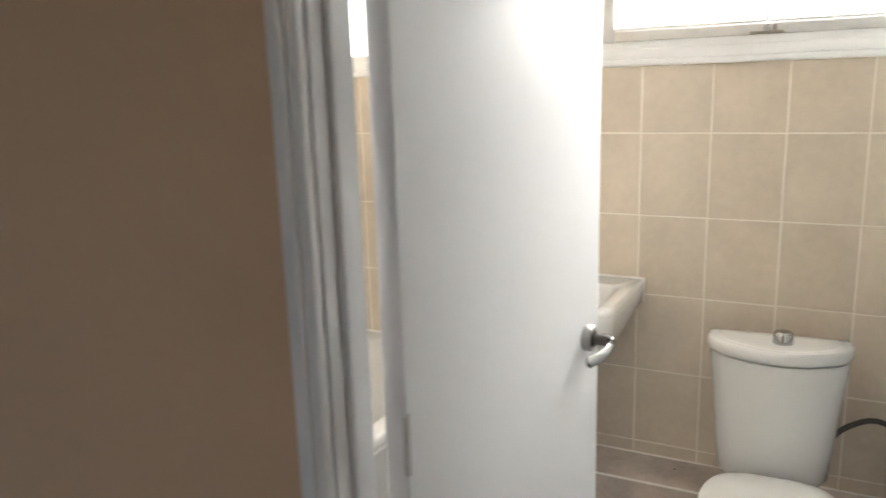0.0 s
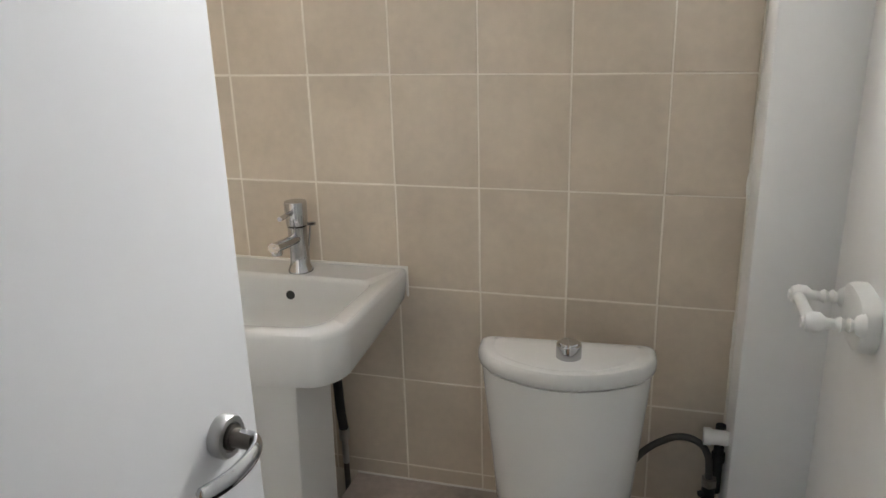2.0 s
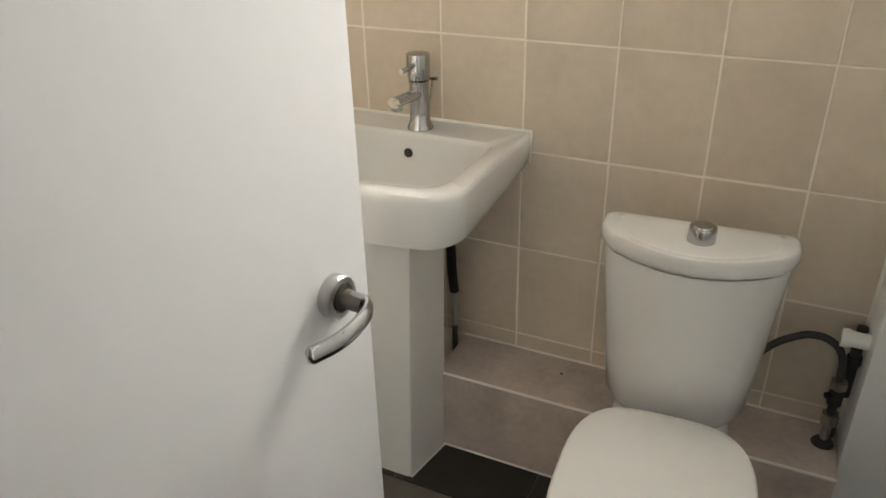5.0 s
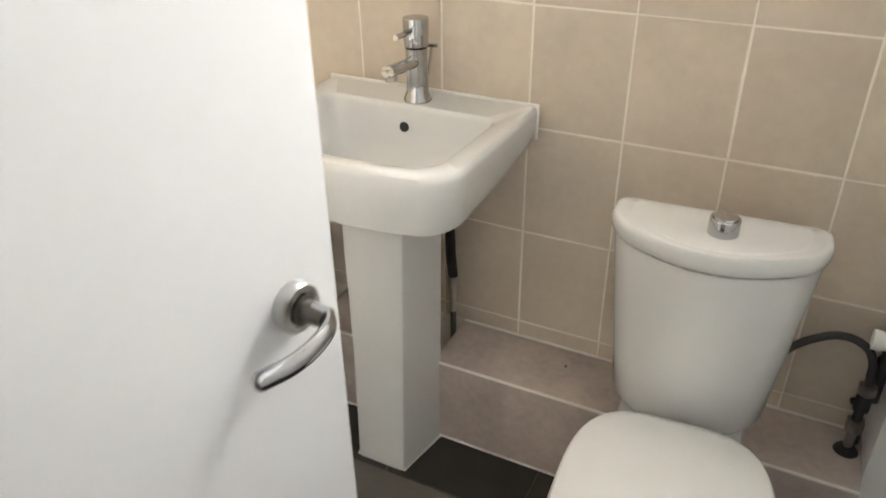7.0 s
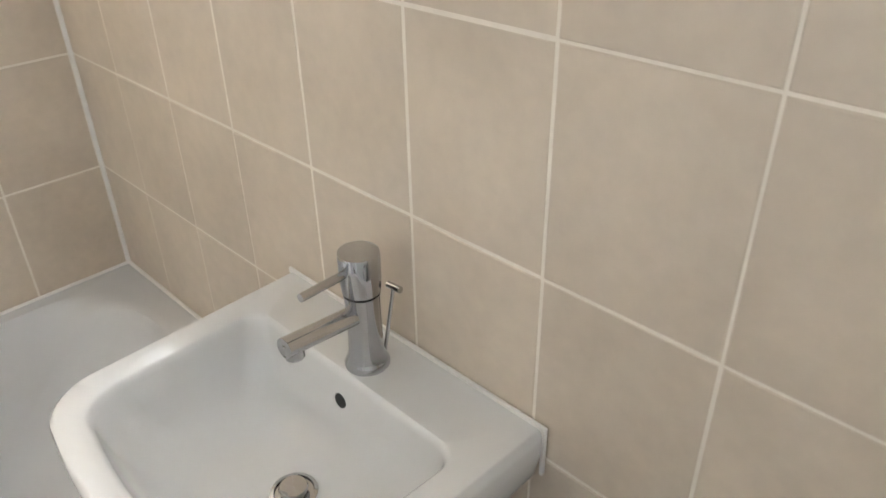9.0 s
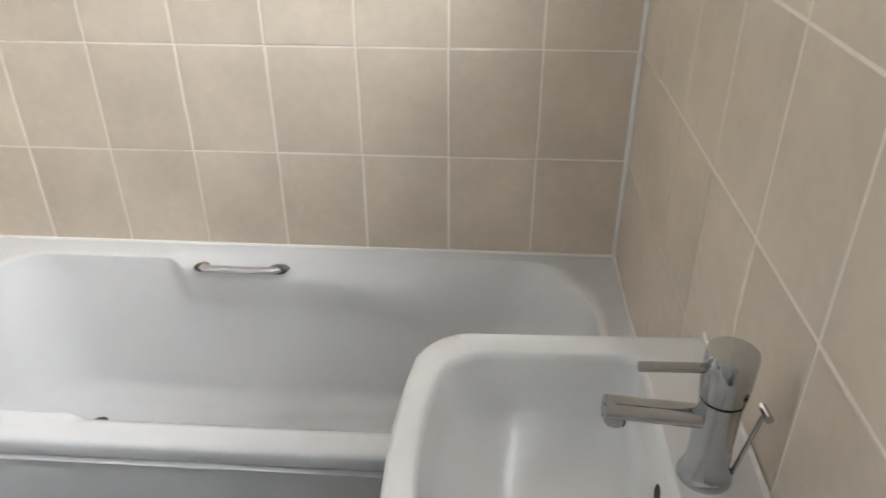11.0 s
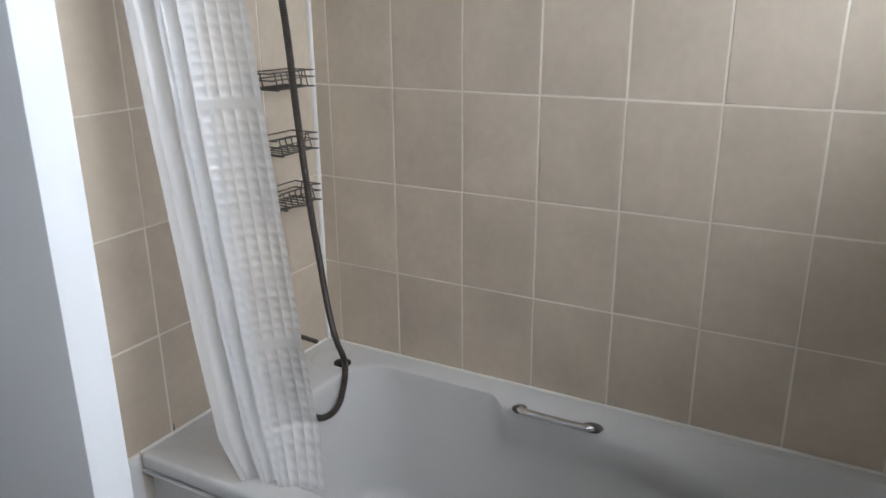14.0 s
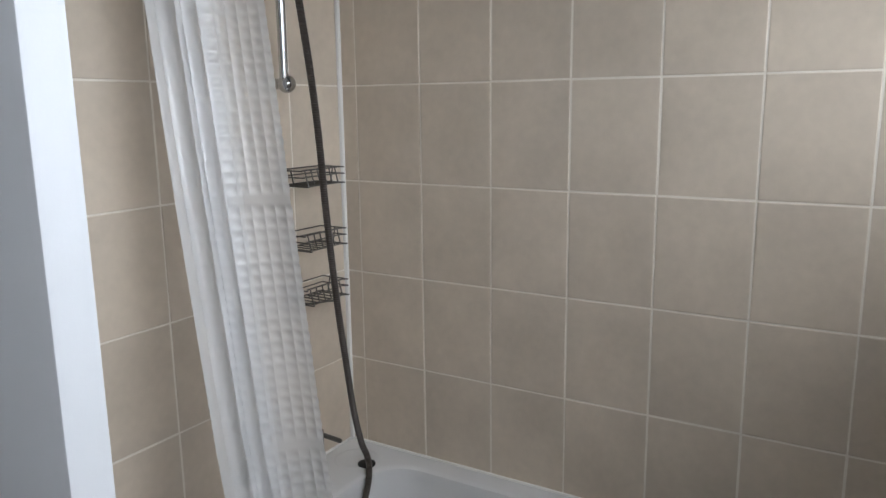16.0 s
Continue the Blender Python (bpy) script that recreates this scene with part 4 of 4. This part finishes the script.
def tile_mesh(name, w, h, mat, d=0.009, bev=0.0017):
    """A tile lying in x and z, its face at y = 0 looking to -y; alike sizes share one mesh."""
    key = (name, round(w, 4), round(h, 4))
    if key not in TILE_MESH:
        co, k = [], bev
        for y, i in ((d, 0), (k * 0.6, 0), (0, k)):
            co += [(i, y, i), (w - i, y, i), (w - i, y, h - i), (i, y, h - i)]
        fs = []
        for a in (0, 4):
            for q in range(4):
                r = (q + 1) % 4
                fs.append((a + q, a + r, a + 4 + r, a + 4 + q))
        fs.append((8, 9, 10, 11))
        me = bpy.data.meshes.new(name)
        me.from_pydata(co, [], fs)
        me.materials.append(mat)
        TILE_MESH[key] = me
    return TILE_MESH[key]


def lay(name, parent, mat, xs, zs, place, joint, holes=(), jitter=0.0007):
    """Tiles between the joint lines xs and zs; place(x, z, push) gives each one's pose."""
    for x0, x1 in zip(xs, xs[1:]):
        for z0, z1 in zip(zs, zs[1:]):
            if any(hx0 < (x0 + x1) / 2 < hx1 and hz0 < (z0 + z1) / 2 < hz1 for hx0, hz0, hx1, hz1 in holes):
                continue
            ob = new(name, tile_mesh(name, x1 - x0 - joint, z1 - z0 - joint, mat))
            ob.parent = parent
            ob.matrix_basis = place(x0 + joint / 2, z0 + joint / 2, random.uniform(-jitter, jitter))
            ob.rotation_mode = "XYZ"


rows_up = [0.53 + TH * i for i in range(8)] + [CEIL]
J = 0.0035
lay("tile", wall_back, M_TILE, [TW * k + 0.001 * (k == 0) for k in range(10)] + [BOX_X - 0.004], [LEDGE_Z + 0.002, 0.28, 0.53, 0.78, 1.03, 1.28, WZ0 - 0.019],
    lambda x, z, p: pose(x, p, z), J, [(0, 0, 0.69, 0.52)])
lay("tile", wall_back, M_TILE, [0.0, WX0 - 0.002], [WZ0 - 0.019, 1.53, 1.78, 2.03, 2.28, CEIL], lambda x, z, p: pose(x, p, z), J)
lay("tile", wall_back, M_TILE, [WX0 - 0.002] + [0.2 + TW * k for k in range(9)] + [BOX_X - 0.004], [WZ1 + 0.004, CEIL], lambda x, z, p: pose(x, p, z), J)
lay("tile", wall_left, M_TILE, [0.0] + [0.054 + TW * k for k in range(9)], rows_up, lambda x, z, p: pose(p, TAP_Y + x, z, 0, 0, 90), J)
lay("tile", wall_tap, M_TILE, [TW * k for k in range(4)] + [0.794], rows_up, lambda x, z, p: pose(0.795 - x, TAP_Y + p, z, 0, 0, 180), J)

# floor tiles
fx = [0.675, 1.005, 1.335, 1.665, 1.995, RIGHT_X]
fy = [-1.56 , -1.49, -1.16, -0.83, -0.50, -0.17, 0.0]
for x0, x1 in zip(fx, fx[1:]):
    for y0, y1 in zip(fy, fy[1:]):
        ob = new("tile", tile_mesh("tile", x1 - x0 - 0.004, y1 - y0 - 0.004, M_FLOOR))
        ob.parent = floor
        ob.matrix_basis = pose(x0 + 0.002, y0 + 0.002, random.uniform(-0.0005, 0.0003), -90) @ Matrix.Diagonal((1, 1, -1, 1))


# ---- tiled ledge under the basin ----
def ledge():
    l = structure("ledge", join(box(0.707, LEDGE_Y + 0.009, -0.003, 0.885, 0.001, LEDGE_Z - 0.009), box(1.058, LEDGE_Y + 0.009, -0.003, BOX_X - 0.001, 0.001, LEDGE_Z - 0.009)),
                  M_GROUT, "low tiled pipe ledge in mottled grey-brown stone tile", "ledge")
    for x0, x1 in ((0.705, 0.885), (1.056, 1.56), (1.56, BOX_X - 0.002)):
        part("front_tile", box(x0 + 0.001, LEDGE_Y, 0.003, x1 - 0.001, LEDGE_Y + 0.009, LEDGE_Z - 0.006, 0.001), M_LEDGE, l)
        part("top_tile", box(x0 + 0.001, LEDGE_Y + 0.004, LEDGE_Z - 0.009, x1 - 0.001, 0.0, LEDGE_Z, 0.001), M_LEDGE, l)
    for x0, x1 in ((0.705, 0.885), (1.056, BOX_X - 0.002)):
        part("edge_trim", rod((x0, LEDGE_Y + 0.002, LEDGE_Z - 0.003), (x1, LEDGE_Y + 0.002, LEDGE_Z - 0.002), 0.0032, 10), M_SILICONE, l, "white edge bead")
    return l


ledge()
tagged(obj_from("drill_hole", lathe([(0.0, 0.0), (0.0035, 0.0), (0.0035, 0.0012), (0.0, 0.0014)], 12, Matrix.Translation((1.345, -0.064, LEDGE_Z - 0.0006))), M_HOLE), "small dark plugged drill hole in the tiled ledge", "hole")


# ---- sealant beads ----
def bead(p, q, r=0.0045, label="white silicone bead in the joint"):
    return tagged(obj_from("sealant", rod(p, q, r, 8), M_SILICONE), label, "sealant", "", "structure")


bead((0.003, -0.002, RIM + 0.001), (0.70, -0.002, RIM + 0.001))
bead((0.002, TAP_Y, RIM + 0.001), (0.002, 0.0, RIM + 0.001))
bead((0.003, TAP_Y + 0.002, RIM + 0.001), (0.69, TAP_Y + 0.002, RIM + 0.001))
bead((0.0025, -0.0025, RIM), (0.0025, -0.0025, CEIL), 0.006)
bead((0.0025, TAP_Y + 0.0025, RIM), (0.0025, TAP_Y + 0.0025, CEIL), 0.008)
bead((0.705, LEDGE_Y, 0.002), (0.90, LEDGE_Y, 0.002), 0.0028)
bead((1.066, LEDGE_Y, 0.002), (BOX_X, LEDGE_Y, 0.002), 0.0028)
bead((0.705, -0.001, LEDGE_Z), (0.885, -0.001, LEDGE_Z), 0.0028)
bead((1.056, -0.001, LEDGE_Z), (BOX_X, -0.001, LEDGE_Z), 0.0028)
bead((0.704, TAP_Y, 0.002), (0.704, LEDGE_Y, 0.002), 0.004)
bead((0.706, LEDGE_Y - 0.001, 0.0), (0.706, LEDGE_Y - 0.001, LEDGE_Z), 0.0028)


def filler():
    """A hand-smeared strip of filler: its width wanders."""
    rng = random.Random(7)
    rings, z, w = [], LEDGE_Z, 0.005
    while z < WZ0 - 0.02:
        w = min(0.0105, max(0.003, w + rng.uniform(-0.0022, 0.0022)))
        rings.append([(BOX_X + 0.001 + w * math.cos(2 * math.pi * i / 8), -0.0005 + min(w, 0.006) * math.sin(2 * math.pi * i / 8), z) for i in range(8)])
        z += rng.uniform(0.008, 0.02)
    return tagged(obj_from("sealant", loft(rings), M_SILICONE), "uneven white filler bead beside the boxing", "sealant", "", "structure")


filler()

# a cracked joint between the tiles and the painted margin at the taps
rng = random.Random(3)
crack, z = [], 1.22
while z < 1.78:
    h = rng.uniform(0.02, 0.06)
    crack.append(box(0.7945, TAP_Y + 0.0005, z, 0.7945 + rng.uniform(0.0015, 0.0035), TAP_Y + 0.0036, z + h, 0.0004))
    z += h + rng.uniform(0.0, 0.03)
crack += [box(0.589, TAP_Y + 0.0004, RIM + 0.004, 0.5925, TAP_Y + 0.0024, RIM + 0.022, 0.0004), box(0.786, TAP_Y + 0.0004, RIM + 0.0005, 0.797, TAP_Y + 0.0034, RIM + 0.008, 0.0006)]
tagged(obj_from("joint_crack", join(*crack), M_TARNISH), "dark hairline crack along the edge of the tiles", "crack", "", "structure")
